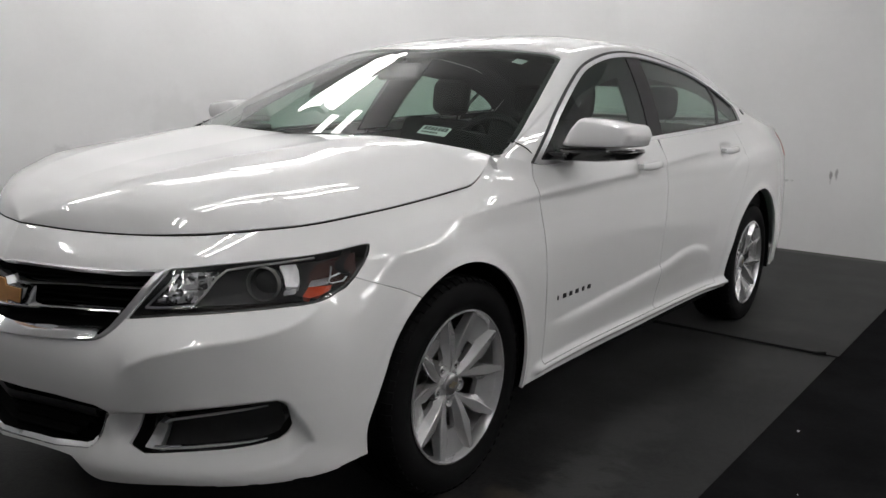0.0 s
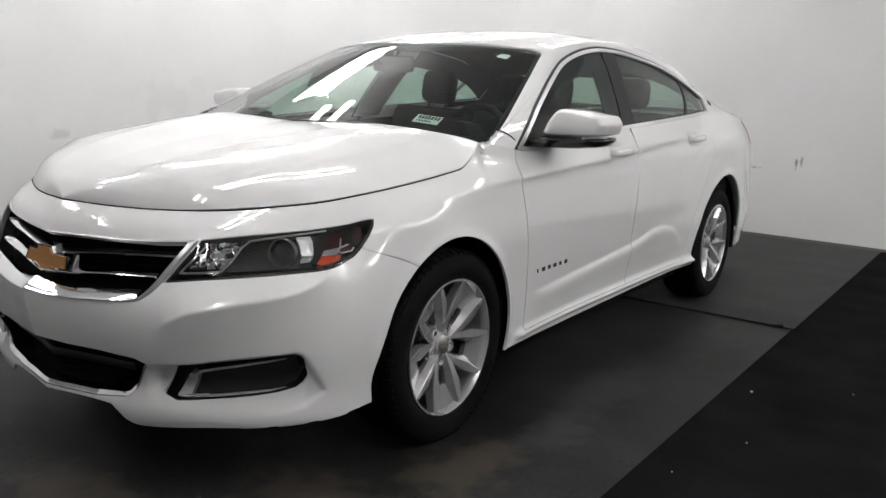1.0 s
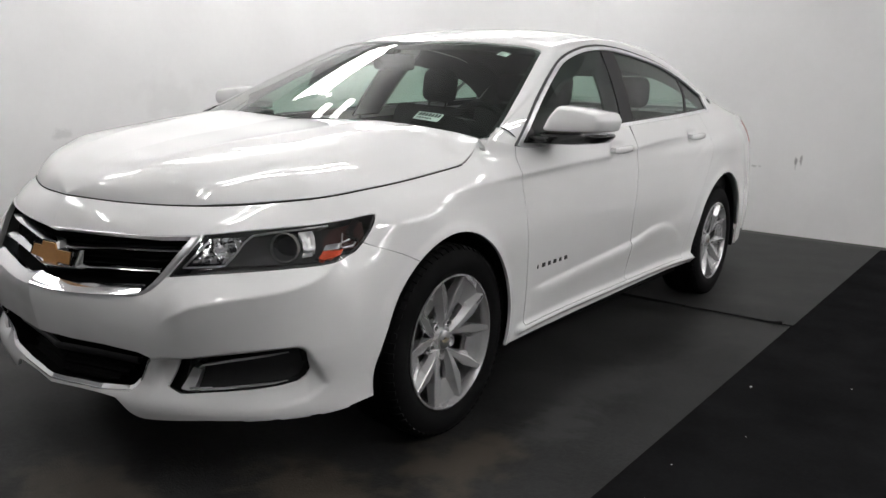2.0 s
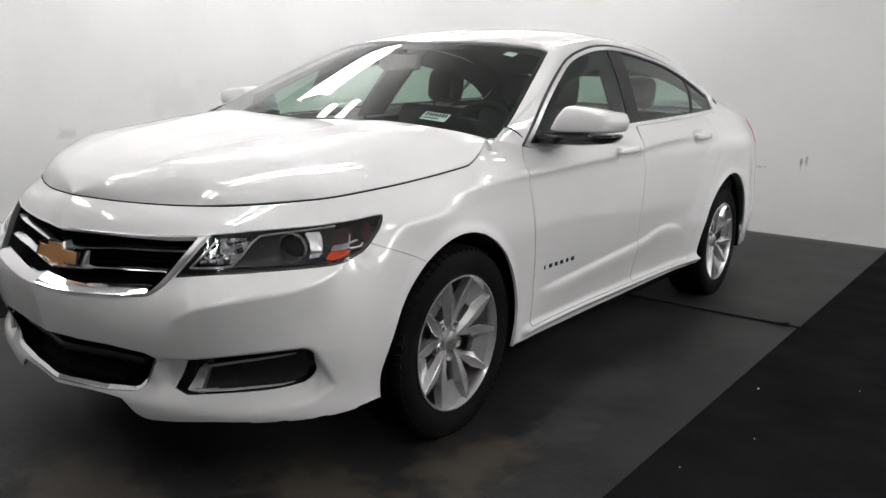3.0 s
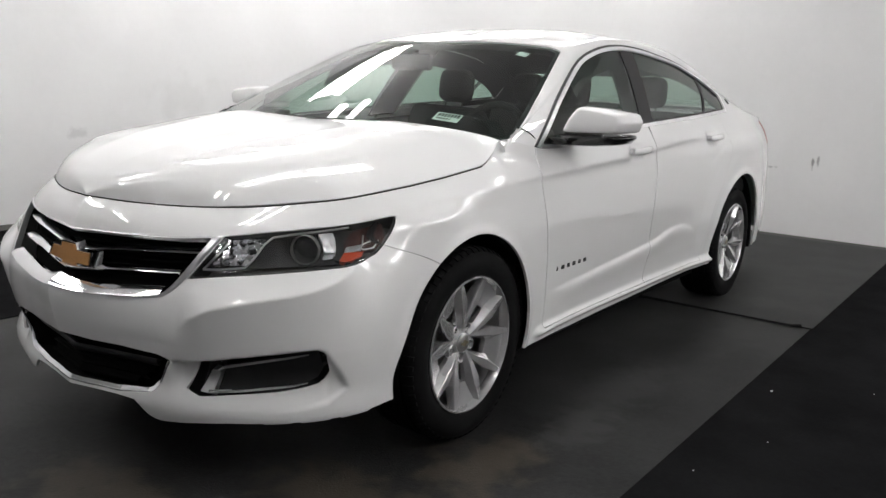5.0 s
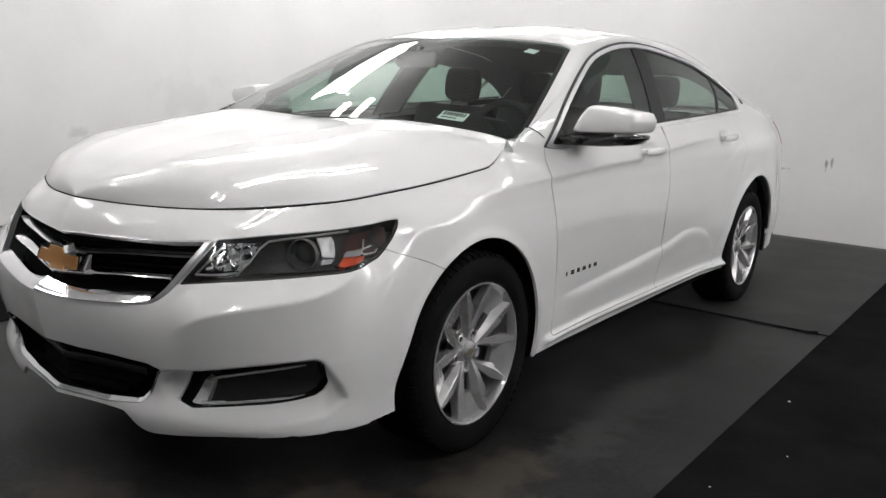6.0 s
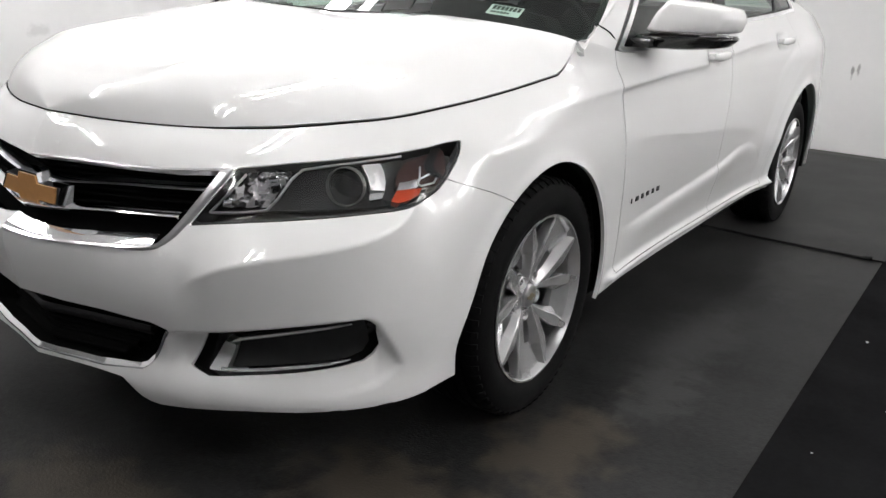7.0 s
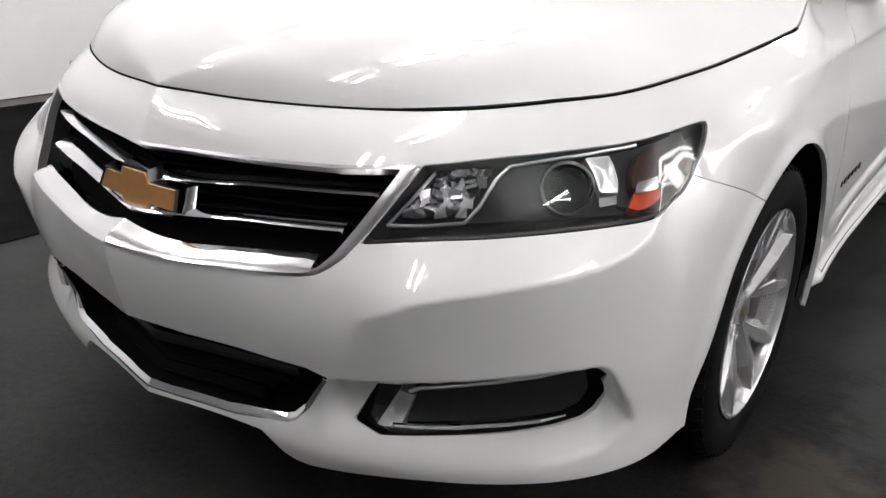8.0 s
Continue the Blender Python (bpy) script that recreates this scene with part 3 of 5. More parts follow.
def upper(u, v):
    """The glasshouse, roof and deck: u is y, v runs from -1 (left belt) over 0 (centre) to 1 (right belt)."""
    y, v = np.broadcast_arrays(np.asarray(u, float), np.asarray(v, float))
    a = np.abs(v)
    bx, bz, rx, rz, mz = edge_x(y), edge_z(y), rail_x(y), rail_z(y), mid_z(y)
    # side from the belt to the rail and line over the roof, joined by a round shoulder
    w = smooth((a - 0.485) / 0.13)
    t = (1 - a) / 0.45
    xs, zs = bx + (rx - bx) * t + 0.014 * smooth((y - .30) / .4) * np.sin(math.pi * np.clip(t, 0, 1)), bz + (rz - bz) * t
    q = a / 0.55
    xr, zr = rx * q, mz + (rz - mz) * q ** 2.4
    x, z = xr + (xs - xr) * w, zr + (zs - zr) * w
    return np.stack([x * np.where(v < 0, 1, -1), y + 0 * x, z], -1)


hood_mid = spline([-.84, -.80, -.72, -.5, -.2, .1, .3], [.846, .893, .935, .993, 1.036, 1.072, 1.080])


hood_line_a = spline([-.85, -.73, -.61, -.27, .25], [.17, .21, .25, .34, .44])
hood_line_b = spline([-.85, -.67, -.47, -.25, .25], [.44, .50, .58, .65, .72])


def bonnet(u, v):
    """The hood: u is y, v from -1 to 1 across it."""
    y, v = np.broadcast_arrays(np.asarray(u, float), np.asarray(v, float))
    a = np.abs(v)
    xs, ze, zc = edge_x(y), edge_z(y), hood_mid(y)
    z = zc + (ze - zc) * a ** HOOD_P
    # raised lines that run back from the nose
    x = a * xs
    ridge = 0
    for line, high, wide in ((hood_line_a, .0075, .06), (hood_line_b, .006, .08)):
        d = np.sqrt((x - line(y)) ** 2 + .016 ** 2)
        ridge = ridge + high * np.exp(-d / wide) * smooth((y + .80) / .25) * smooth((.24 - y) / .15)
    return np.stack([-v * xs, y + 0 * z, z + ridge], -1)


# seams between the panels
nose_seam = spline([.60, .68, .76, .80, .95], [-.12, -.275, -.445, -.405, -.395])
door_seam_a = spline([.2, .48, .81, .895, .94, .98, 1.05], [.476, .476, .437, .416, .416, .430, .46])
door_seam_b = spline([.2, .31, .58, .90, 1.05, 1.2], [1.516, 1.516, 1.505, 1.52, 1.482, 1.47])
door_seam_c = spline([.2, .45, .60, .75, .90, 1.10], [2.26, 2.30, 2.36, 2.46, 2.53, 2.50])


def inside(o):
    return lambda u, p: poly_inside(o[0], o[1], u, p[..., 2])


def outside(o, grow=0.0):
    return lambda u, p: -poly_inside(o[0], o[1], u, p[..., 2]) - grow


def outside_side(o, grow=0.0):
    return lambda u, p: -poly_inside(o[0], o[1], np.abs(u), p[..., 2]) - grow


def off_arch(y0):
    ya, za, ra = ARCHES[0 if y0 == 0 else 1]
    return lambda u, p: np.hypot(p[..., 1] - ya, p[..., 2] - za) - ra - (.032 * smooth((ya - p[..., 1]) / .2) * smooth((.50 - p[..., 2]) / .18) if y0 == 0 else 0)


def before(seam):
    return lambda u, p: seam(p[..., 2]) - p[..., 1] - (GAP * (1 if seam is not door_seam_c else .3) if seam is not nose_seam else GAP * smooth((.80 - p[..., 2]) / .02))


def behind(seam):
    return lambda u, p: p[..., 1] - seam(p[..., 2]) - (GAP * (1 if seam is not door_seam_c else .3) if seam is not nose_seam else GAP * smooth((.80 - p[..., 2]) / .02))


# ---------------------------------------------------------------- car: body panels
VS = np.linspace(0, 1, 50)
DVS = np.linspace(0, 1, 112)
front_us = np.arange(0, 1.95, 0.007)
front_us = np.concatenate([-front_us[:0:-1], front_us])
bumper = part("front_bumper", panel(skin, front_us, np.linspace(0, 1, 120), [outside(GRILLE), outside_side(LAMP), outside_side(FOG), outside(INTAKE), before(nose_seam), off_arch(0)]),
              WHITE, car, "glossy white front bumper cover")
S1 = s_at(.9, -.5)
both("fender", panel(skin, np.arange(S1 - .05, 2.4, 0.0135), DVS, [behind(nose_seam), before(door_seam_a), off_arch(0), outside_side(LAMP)]), WHITE, car)
fd = both("front_door", panel(skin, np.arange(1.9, 3.4, 0.018), DVS, [behind(door_seam_a), before(door_seam_b), lambda u, p: p[..., 2] - .3015]), WHITE, car)
rd = both("rear_door", panel(skin, np.arange(3.0, 4.5, 0.018), DVS, [behind(door_seam_b), before(door_seam_c), lambda u, p: p[..., 2] - .3015]), WHITE, car)
both("rocker_panel", panel(skin, np.arange(1.9, 4.5, 0.02), DVS[:20], [lambda u, p: p[..., 1] - .40, lambda u, p: 2.45 - p[..., 1], off_arch(0), off_arch(BASE), lambda u, p: .300 - p[..., 2]]), WHITE, car)
both("rear_quarter", panel(skin, np.arange(3.6, S_END - .45, 0.016), np.linspace(0, 1, 60), [behind(door_seam_c), off_arch(BASE), lambda u, p: 3.80 - p[..., 1]]), WHITE, car)


def rear(u, v):
    """The skin again, counted from the middle of the tail."""
    u, v = np.broadcast_arrays(np.asarray(u, float), np.asarray(v, float))
    return skin(np.where(u > 0, -1.0, 1.0) * (S_END - np.abs(u)), v)


part("rear_bumper", panel(rear, np.linspace(-1.3, 1.3, 131), VS[::2], [lambda u, p: p[..., 1] - 3.805]), WHITE, car)

cowl = lambda x: 0.14 + 0.095 * (np.abs(x) / 0.8) ** 2
hood_us = np.concatenate([-.835 + .10 * np.linspace(0, 1, 16) ** 1.6, np.arange(-.72, .26, 0.015)])
part("hood", panel(bonnet, hood_us, np.linspace(-0.9955, 0.9955, 180), [lambda u, p: cowl(p[..., 0]) - p[..., 1]]), WHITE, car, "glossy white hood")

# black strips added behind the panel gaps to give them their shade
for seam, u0, u1, z0 in ((nose_seam, .95, 1.5, .60), (door_seam_a, 1.6, 2.2, .25), (door_seam_b, 2.8, 3.3, .25)):
    both("panel_seal", panel(offset(skin, -.009), np.arange(u0, u1, .008), VS, [lambda u, p: .012 - np.abs(p[..., 1] - seam(p[..., 2])), lambda u, p: p[..., 2] - z0, lambda u, p: (.80 if seam is nose_seam else 9) - p[..., 2], off_arch(0), off_arch(BASE)], 0), DEEP_BLACK, car)
gap_path = EDGE[(EDGE[:, 1] < .15)][::6] + np.array([0, 0, -.013])
gap_path = np.concatenate([gap_path[::-1] * np.array([-1, 1, 1]), gap_path[1:]])
part("hood_seal", tube(gap_path, .007, 8), DEEP_BLACK, car)

# glasshouse outlines
dlo_top = spline([.42, .554, .673, .8, .923, 1.087, 1.268, 1.5, 1.74, 2.0, 2.287, 2.482, 2.637, 2.735, 2.775], [.975, 1.064, 1.137, 1.204, 1.263, 1.332, 1.380, 1.412, 1.414, 1.393, 1.352, 1.297, 1.231, 1.175, 1.12])
dlo_low = lambda y: edge_z(y) + 0.004
ws_half = spline([.1, .336, .6, .79, .955, 1.076, 1.2], [.86, .838, .770, .712, .660, .622, .58])
header = lambda x: 0.955 + 0.105 * (np.abs(x) / 0.61) ** 2
rw_half = spline([2.6, 2.75, 3.0, 3.3], [.54, .555, .60, .63])


def dlo(u, p):
    y, z = p[..., 1], p[..., 2]
    sl = (dlo_top(y + .01) - dlo_top(y - .01)) / .02
    d = np.minimum((dlo_top(y) - z) / np.sqrt(1 + sl * sl), z - dlo_low(y))
    return np.minimum(d, np.minimum(y - .40, 2.665 + .30 * (z - 1.10) - y))


def screen_front(u, p):
    x, y = np.abs(p[..., 0]), p[..., 1]
    a, b, r = (ws_half(y) - x) * .95, np.minimum(header(x) - y, y - cowl(x) + .02 - .022 * (x / .8) ** 6), .07
    return np.where((a < r) & (b < r), r - np.hypot(r - a, r - b), np.minimum(a, b))


def screen_rear(u, p):
    x, y = np.abs(p[..., 0]), p[..., 1]
    return np.minimum.reduce([rw_half(y) - x, y - 2.74 + .10 * (x / .55) ** 2 - .06, 3.30 - y])


UY = np.concatenate([np.arange(.10, 1.2, .014), np.arange(1.2, 3.5, .022), np.arange(3.5, 4.07, .03)])
UV = np.linspace(-1, 1, 150)
part("roof", panel(upper, UY, UV, [lambda u, p: -dlo(u, p), lambda u, p: -screen_front(u, p), lambda u, p: -screen_rear(u, p), lambda u, p: p[..., 1] - cowl(p[..., 0]) + .02, lambda u, p: np.maximum(p[..., 1] - cowl(p[..., 0]) - .09, np.abs(p[..., 0]) - np.minimum(ws_half(p[..., 1]) - .012, .812))]), WHITE, car, "glossy white roof and window pillars")
ws = part("windshield", panel(offset(upper, -.004), UY[:90], UV, [lambda u, p: screen_front(u, p) - .002], 0), SCREEN, car, "clear green-tinted windshield with ceiling lights mirrored in it")
part("windshield_border", panel(offset(upper, -.007), UY[:90], UV, [lambda u, p: screen_front(u, p) - .001, lambda u, p: .022 - np.minimum(screen_front(u, p), 1) + .03 * np.clip((cowl(p[..., 0]) + .06 - p[..., 1]) / .05, 0, 1)], 0), BLACK_GLOSS, ws, "black printed border of the glass")
part("rear_window", panel(offset(upper, -.004), UY, UV, [lambda u, p: screen_rear(u, p) - .002], 0), SCREEN, car)


def band(lo, hi):
    return [lambda u, p: dlo(u, p) - lo, lambda u, p: hi - dlo(u, p)]


HALF = np.linspace(-1, 0, 160)
PILLAR = material("dark_pillar_film", (0.008, 0.008, 0.009), 0.35, 0, 0, 0.2, 20, spec=0.25)
both("window_gap", panel(offset(upper, .0015), np.arange(.40, 2.84, .012), HALF, [lambda u, p: dlo(u, p) + .011, lambda u, p: .002 - dlo(u, p)], .004), BLACK, car)
both("window_trim", panel(offset(upper, .005), np.arange(.42, 2.80, .012), HALF, band(-.002, .013), .008), BRIGHT, car, "thin chrome strip round the side windows")
for name, a, b, mat in (("door_glass", .40, "f", SIDEGLASS), ("rear_door_glass", 1.5, "r", SIDEGLASS), ("quarter_glass", 2.2, "q", SIDEGLASS)):
    bp0 = lambda p: 1.425 + .135 * (p[..., 2] - 1.05) / .34
    bp1 = lambda p: 1.555 + .145 * (p[..., 2] - 1.05) / .34
    q0 = lambda p: 2.285 + .16 * np.sin(np.clip((p[..., 2] - 1.09) / .2, 0, 1) * math.pi / 2) - np.clip(p[..., 2] - 1.29, 0, 1) * 3.0
    clips = [lambda u, p: dlo(u, p) - .016]
    if b == "f":
        clips.append(lambda u, p: bp0(p) - p[..., 1])
    elif b == "r":
        clips += [lambda u, p: p[..., 1] - bp1(p), lambda u, p: q0(p) - .012 - p[..., 1]]
    else:
        clips.append(lambda u, p: p[..., 1] - q0(p) - .012)
    both(name, panel(offset(upper, -.006), np.arange(.42, 2.80, .016), HALF, clips, 0), mat, car)
both("window_pillar", panel(offset(upper, -.003), np.arange(1.40, 1.78, .012), HALF, [lambda u, p: dlo(u, p) - .012, lambda u, p: p[..., 1] - bp0(p), lambda u, p: bp1(p) - p[..., 1]], .01), PILLAR, car)
both("window_divider", panel(offset(upper, -.003), np.arange(2.1, 2.6, .008), HALF, [lambda u, p: dlo(u, p) - .012, lambda u, p: p[..., 1] - q0(p) + .013, lambda u, p: q0(p) + .013 - p[..., 1]], .01), BLACK, car)
both("window_seal", panel(offset(upper, -.004), np.arange(.42, 2.80, .012), HALF, band(.012, .019), .008), BLACK, car)

# ---------------------------------------------------------------- car: wheels
def wheel(parent_name="wheel"):
    """A wheel on its axle at the origin; +x is its outer face."""
    root = new(parent_name)
    root.parent = car
    R, RW = 0.340, 0.236
    prof = [(-.10, RW - .006), (-.118, .27), (-.120, .30), (-.112, .325), (-.100, .336), (-.085, R), (-.062, R + .001), (-.060, R - .008), (-.052, R - .008), (-.050, R + .001), (-.022, R + .002), (-.020, R - .008), (-.012, R - .008),
            (-.010, R + .002), (.020, R + .002), (.022, R - .008), (.030, R - .008), (.032, R + .001), (.060, R + .001), (.062, R - .008), (.070, R - .008), (.072, R), (.092, R - .004), (.104, .326), (.113, .309), (.1165, .29), (.116, .272), (.112, .258), (.106, .246), (.099, RW)]
    part("tyre", revolve(prof, 96), RUBBER, root, "black rubber tyre", 50)
    # shoulder blocks of the tread
    bm = bmesh.new()
    for k in range(64):
        a = 2 * math.pi * k / 64
        m = Matrix.Rotation(a, 4, "X")
        prism(bm, [m @ Vector(p) for p in ((.073, -.0135, R - .004), (.094, -.0125, R - .007), (.107, -.012, .324), (.107, .003, .324), (.094, .0035, R - .007), (.073, .0045, R - .004))], m @ Vector((0, 0, .0055)))
    part("tread_block", bm, RUBBER, root)
    rim = [(.099, RW + .001), (.107, .2415), (.1100, .2405), (.1105, .2350), (.106, .2315), (.095, .2275), (.080, .223), (.075, .224)]
    r = part("rim", revolve(rim, 96), ALLOY, root, "silver alloy wheel with split spokes", 40)
    # barrel darker than the rim: shade behind the spokes is in its colour
    part("barrel", revolve([(.0755, .2225), (.02, .216), (-.06, .214), (-.10, .222), (-.10, .232)], 64), ALLOY_SHADED, r, "inner barrel, darkened for the shade inside the wheel", 40)
    for unit in range(5):
        lug = -90 + 72 * unit
        for side in (-1, 1):
            bm = bmesh.new()
            secs = []
            # along the spoke: radius, angle off the lug line, half width, front x, depth
            for rad, ang, hw, fx, dp in ((.026, 35, .0085, .064, .03), (.056, 32, .0115, .070, .036), (.100, 24.6, .0175, .083, .040), (.156, 19.4, .0280, .097, .042), (.2375, 17.6, .0120, .107, .03)):
                a = radians(lug + side * ang)
                c = Vector((0, math.cos(a), math.sin(a)))
                t = Vector((0, -math.sin(a), math.cos(a))) * side
                o = c * rad
                # a broad flat face on the outer side, a rolled edge, and a steep chamfer down into the pocket of the pair
                secs.append([o + t * k * hw + Vector((fx - d, 0, 0)) for k, d in ((.92, dp), (1.0, .006), (.90, .0018), (-.22, 0), (-.34, .0014), (-1.0, .021), (-.96, dp))])
            rows = [[bm.verts.new(p) for p in sec] for sec in secs]
            for p, q in zip(rows, rows[1:]):
                for i in range(7):
                    bm.faces.new((p[i], p[(i + 1) % 7], q[(i + 1) % 7], q[i]))
            bm.faces.new(rows[0])
            bm.faces.new(list(reversed(rows[-1])))
            part("spoke", bm, ALLOY, r, "", 14)
        # pocket web between the two spokes near the rim
        bm = bmesh.new()
        pts = []
        for rad, ang in ((.150, -13), (.150, 13), (.234, 14.5), (.234, -14.5)):
            a = radians(lug + ang)
            pts.append(Vector((.090 if rad > .2 else .070, math.cos(a) * rad, math.sin(a) * rad)))
        prism(bm, pts, (-.02, 0, 0))
        part("spoke_web", bm, ALLOY, r)
        # lug nut in its seat
        a = radians(lug)
        bm = revolve([(.030, .0), (.058, .0), (.062, .004), (.062, .0085), (.050, .0105), (.030, .0105)], 6)
        bmesh.ops.translate(bm, verts=bm.verts, vec=(0, .057 * math.cos(a), .057 * math.sin(a)))
        part("lug_nut", bm, CHROME, r)
        bm = revolve([(.035, .0165), (.064, .0165), (.066, .018), (.064, .0205), (.035, .0215)], 20)
        bmesh.ops.translate(bm, verts=bm.verts, vec=(0, .057 * math.cos(a), .057 * math.sin(a)))
        part("lug_seat", bm, ALLOY, r, "", 40)
    part("hub", revolve([(.02, .078), (.048, .078), (.058, .060), (.066, .042), (.066, 0)], 40), ALLOY, r, "", 35)
    part("centre_cap", revolve([(.064, .034), (.074, .033), (.077, .028), (.078, .0)], 40), SATIN, r, "silver centre cap", 35)
    bm = bmesh.new()
    prism(bm, [(.0775, y, z) for y, z in ((-.020, -.005), (-.007, -.005), (-.006, -.011), (.007, -.011), (.008, -.005), (.021, -.005), (.019, .005), (.007, .005), (.006, .011), (-.007, .011), (-.008, .005), (-.022, .005))], (.002, 0, 0))
    part("cap_emblem", bm, CAP_GOLD, r)
    part("brake_disc", revolve([(-.005, .07), (-.005, .150), (.008, .150), (.008, .07), (.03, .068), (.03, 0)], 48), STEEL, root, "steel brake disc", 40)
    bm = bmesh.new()
    box(bm, -.03, -.155, -.06, .035, -.095, .08, .012)
    part("brake_caliper", bm, STEEL, root)
    # black disc added so the gaps between spokes read as deep shade
    part("hub_back", revolve([(-.09, 0), (-.09, .205), (-.03, .205), (-.03, 0)], 40), DEEP_BLACK, root)
    return root


w = wheel()
w.matrix_basis = pose(.780, 0, .340)
copy_thing(w, pose(.788, BASE, .340, 31))
copy_thing(w, pose(-.780, 0, .340, 0, 0, 180))
copy_thing(w, pose(-.788, BASE, .340, 20, 0, 180))

# wheel wells and underside
for ya, za, ra in ARCHES:
    well = to_mesh(revolve([(.89, ra + .004), (.60, ra + .02), (.60, 0)], 40, "x", radians(-14), radians(194)))
    well.transform(Matrix.Translation((0, ya, za)))
    both("wheel_liner", well, DEEP_BLACK, car)
for name, b in (("underbody", (-.82, .42, .20, .82, 2.38, .27)), ("front_undertray", (-.50, -.68, .245, .50, .425, .31)), ("rear_undertray", (-.58, 2.375, .24, .58, 4.0, .32))):
    bm = bmesh.new()
    part(name, box(bm, *b, .02), DEEP_BLACK, car)

# ---------------------------------------------------------------- car: front details
def skin_z(s, z):
    """The skin at a height instead of a fraction."""
    a = np.abs(np.asarray(s, float))
    return skin(s, (z - low_z(a)) / (top_z(a) - low_z(a)))


def skin_out(s, z, d):
    a = np.abs(np.asarray(s, float))
    v = (z - low_z(a)) / (top_z(a) - low_z(a))
    return skin(s, v) + np.asarray(d)[..., None] * forward(s)


def forward(s):
    """The level direction out of the plan line; straight ahead at the nose, so that both halves meet."""
    s = np.asarray(s, float)
    a, h = np.abs(s), 1e-3
    dx, dy = plan_x(a + h) - plan_x(np.maximum(a - h, 0)), plan_y(a + h) - plan_y(np.maximum(a - h, 0))
    nx = dy / np.hypot(dx, dy) * smooth(a / .16)
    return np.stack([nx * np.sign(s), -np.sqrt(1 - nx * nx), 0 * nx], -1)


def ahead(d):
    """The skin moved straight out of the plan line."""
    return lambda u, v: skin(u, v) + d * forward(np.broadcast_arrays(np.asarray(u, float), np.asarray(v, float))[0])


def ribbon(s0, s1, zc, h, d0, bulge, n=60, rows=7, thick=.012, tilt=0.0):
    """A bar along the skin: its middle height by s, half height, depth and bulge."""
    def fn(u, w):
        u, w = np.broadcast_arrays(np.asarray(u, float), np.asarray(w, float))
        hh = h(np.abs(u)) if callable(h) else h
        return skin_out(u, zc(np.abs(u)) + w * hh, d0 + bulge * (1 - w * w) - tilt * w)
    return panel(fn, np.linspace(s0, s1, n | 1), np.linspace(-1, 1, rows), (), thick)


def raised(outer, d, edge, slope=0.0):
    """The skin stood off by d, rolled down at the edge of an outline."""
    def fn(u, v):
        p = skin(u, v)
        t = poly_inside(outer[0], outer[1], u, p[..., 2])
        return p + (d * smooth(t / edge) - slope * np.maximum(t, 0))[..., None] * forward(u)
    return fn


def sym(s, z):
    return ([*s, *[-q for q in s[-2:0:-1]]], [*z, *z[-2:0:-1]])


GRILLE_IN = sym([0, .25, .42, .538, .475, .443, .425, .412, .388, .25, .11, .037, 0], [.7505, .7525, .7545, .760, .672, .630, .613, .604, .5975, .5865, .5835, .5865, .5885])
US = np.linspace(-.62, .62, 125)
grille = part("grille", panel(ahead(-.075), US, VS, [lambda u, p: poly_inside(GRILLE[0], GRILLE[1], u, p[..., 2]) + .012], 0), DEEP_BLACK, bumper, "black grille with chrome bars and frame")
part("grille_frame", panel(raised(GRILLE, .003, .005), np.linspace(-.6, .6, 241), np.linspace(.4, .95, 64), [inside(GRILLE), outside(GRILLE_IN)], .018), SATIN, grille, "satin chrome frame")
part("grille_lip", ribbon(-.412, .412, spline([0, .037, .10, .26, .40, .42], [.606, .600, .593, .598, .611, .613]), spline([0, .06, .36, .40, .42], [.016, .0125, .0115, .010, .007]), -.004, .005, 161, 11, .02, .014), CHROME, grille, "wide polished chrome lip")
for zs, hh in (([.700, .699, .713, .720], .0055), ([.641, .642, .656, .664], .0055)):
    end = .500 if zs[0] > .68 else .445
    zc = spline([0, .061, .275, .51], zs)
    part("grille_bar", ribbon(-end, end, zc, hh, -.030, .003, 111, 7, .006, .010), CHROME, grille, "thin chrome bar")
for k, z in enumerate((.727, .715, .685, .672, .652, .632)):
    end = .43 + (z - .63) * .8
    part("grille_slat", ribbon(-end, end, spline([0, .5], [z - .004, z + .010]), .0022, -.052, .001, 60, 3, .012), DEEP_BLACK, grille)

# emblem: a cross-shaped badge with a gold face
def emblem_outline(k):
    pts = [(-.124, .660), (-.046, .656), (-.040, .632), (.034, .632), (.042, .656), (.112, .654), (.126, .699), (.046, .699), (.040, .720), (-.036, .720), (-.044, .702), (-.096, .702)]
    cx, cz = 0.0, .676
    return [(cx + (x - cx) * k[0], cz - .009 + (z - cz) * k[1]) for x, z in pts]


def emblem_plate(name, front, y0, back, y1, mat, label):
    """A cross-shaped plate whose sides slope from the front outline to the back one."""
    bm = bmesh.new()
    a = [bm.verts.new((x, y0, z)) for x, z in emblem_outline(front)]
    b = [bm.verts.new((x, y1, z)) for x, z in emblem_outline(back)]
    bm.faces.new(a)
    bm.faces.new(list(reversed(b)))
    for k in range(len(a)):
        q = (k + 1) % len(a)
        bm.faces.new((a[q], a[k], b[k], b[q]))
    return part(name, bm, mat, grille, label, 20)


emblem_plate("emblem_border", (1.0, .99), -.9055, (1.08, 1.13), -.874, CHROME, "chrome border of the badge")
emblem_plate("emblem_face", (.90, .87), -.908, (.90, .87), -.897, GOLD, "gold badge face")

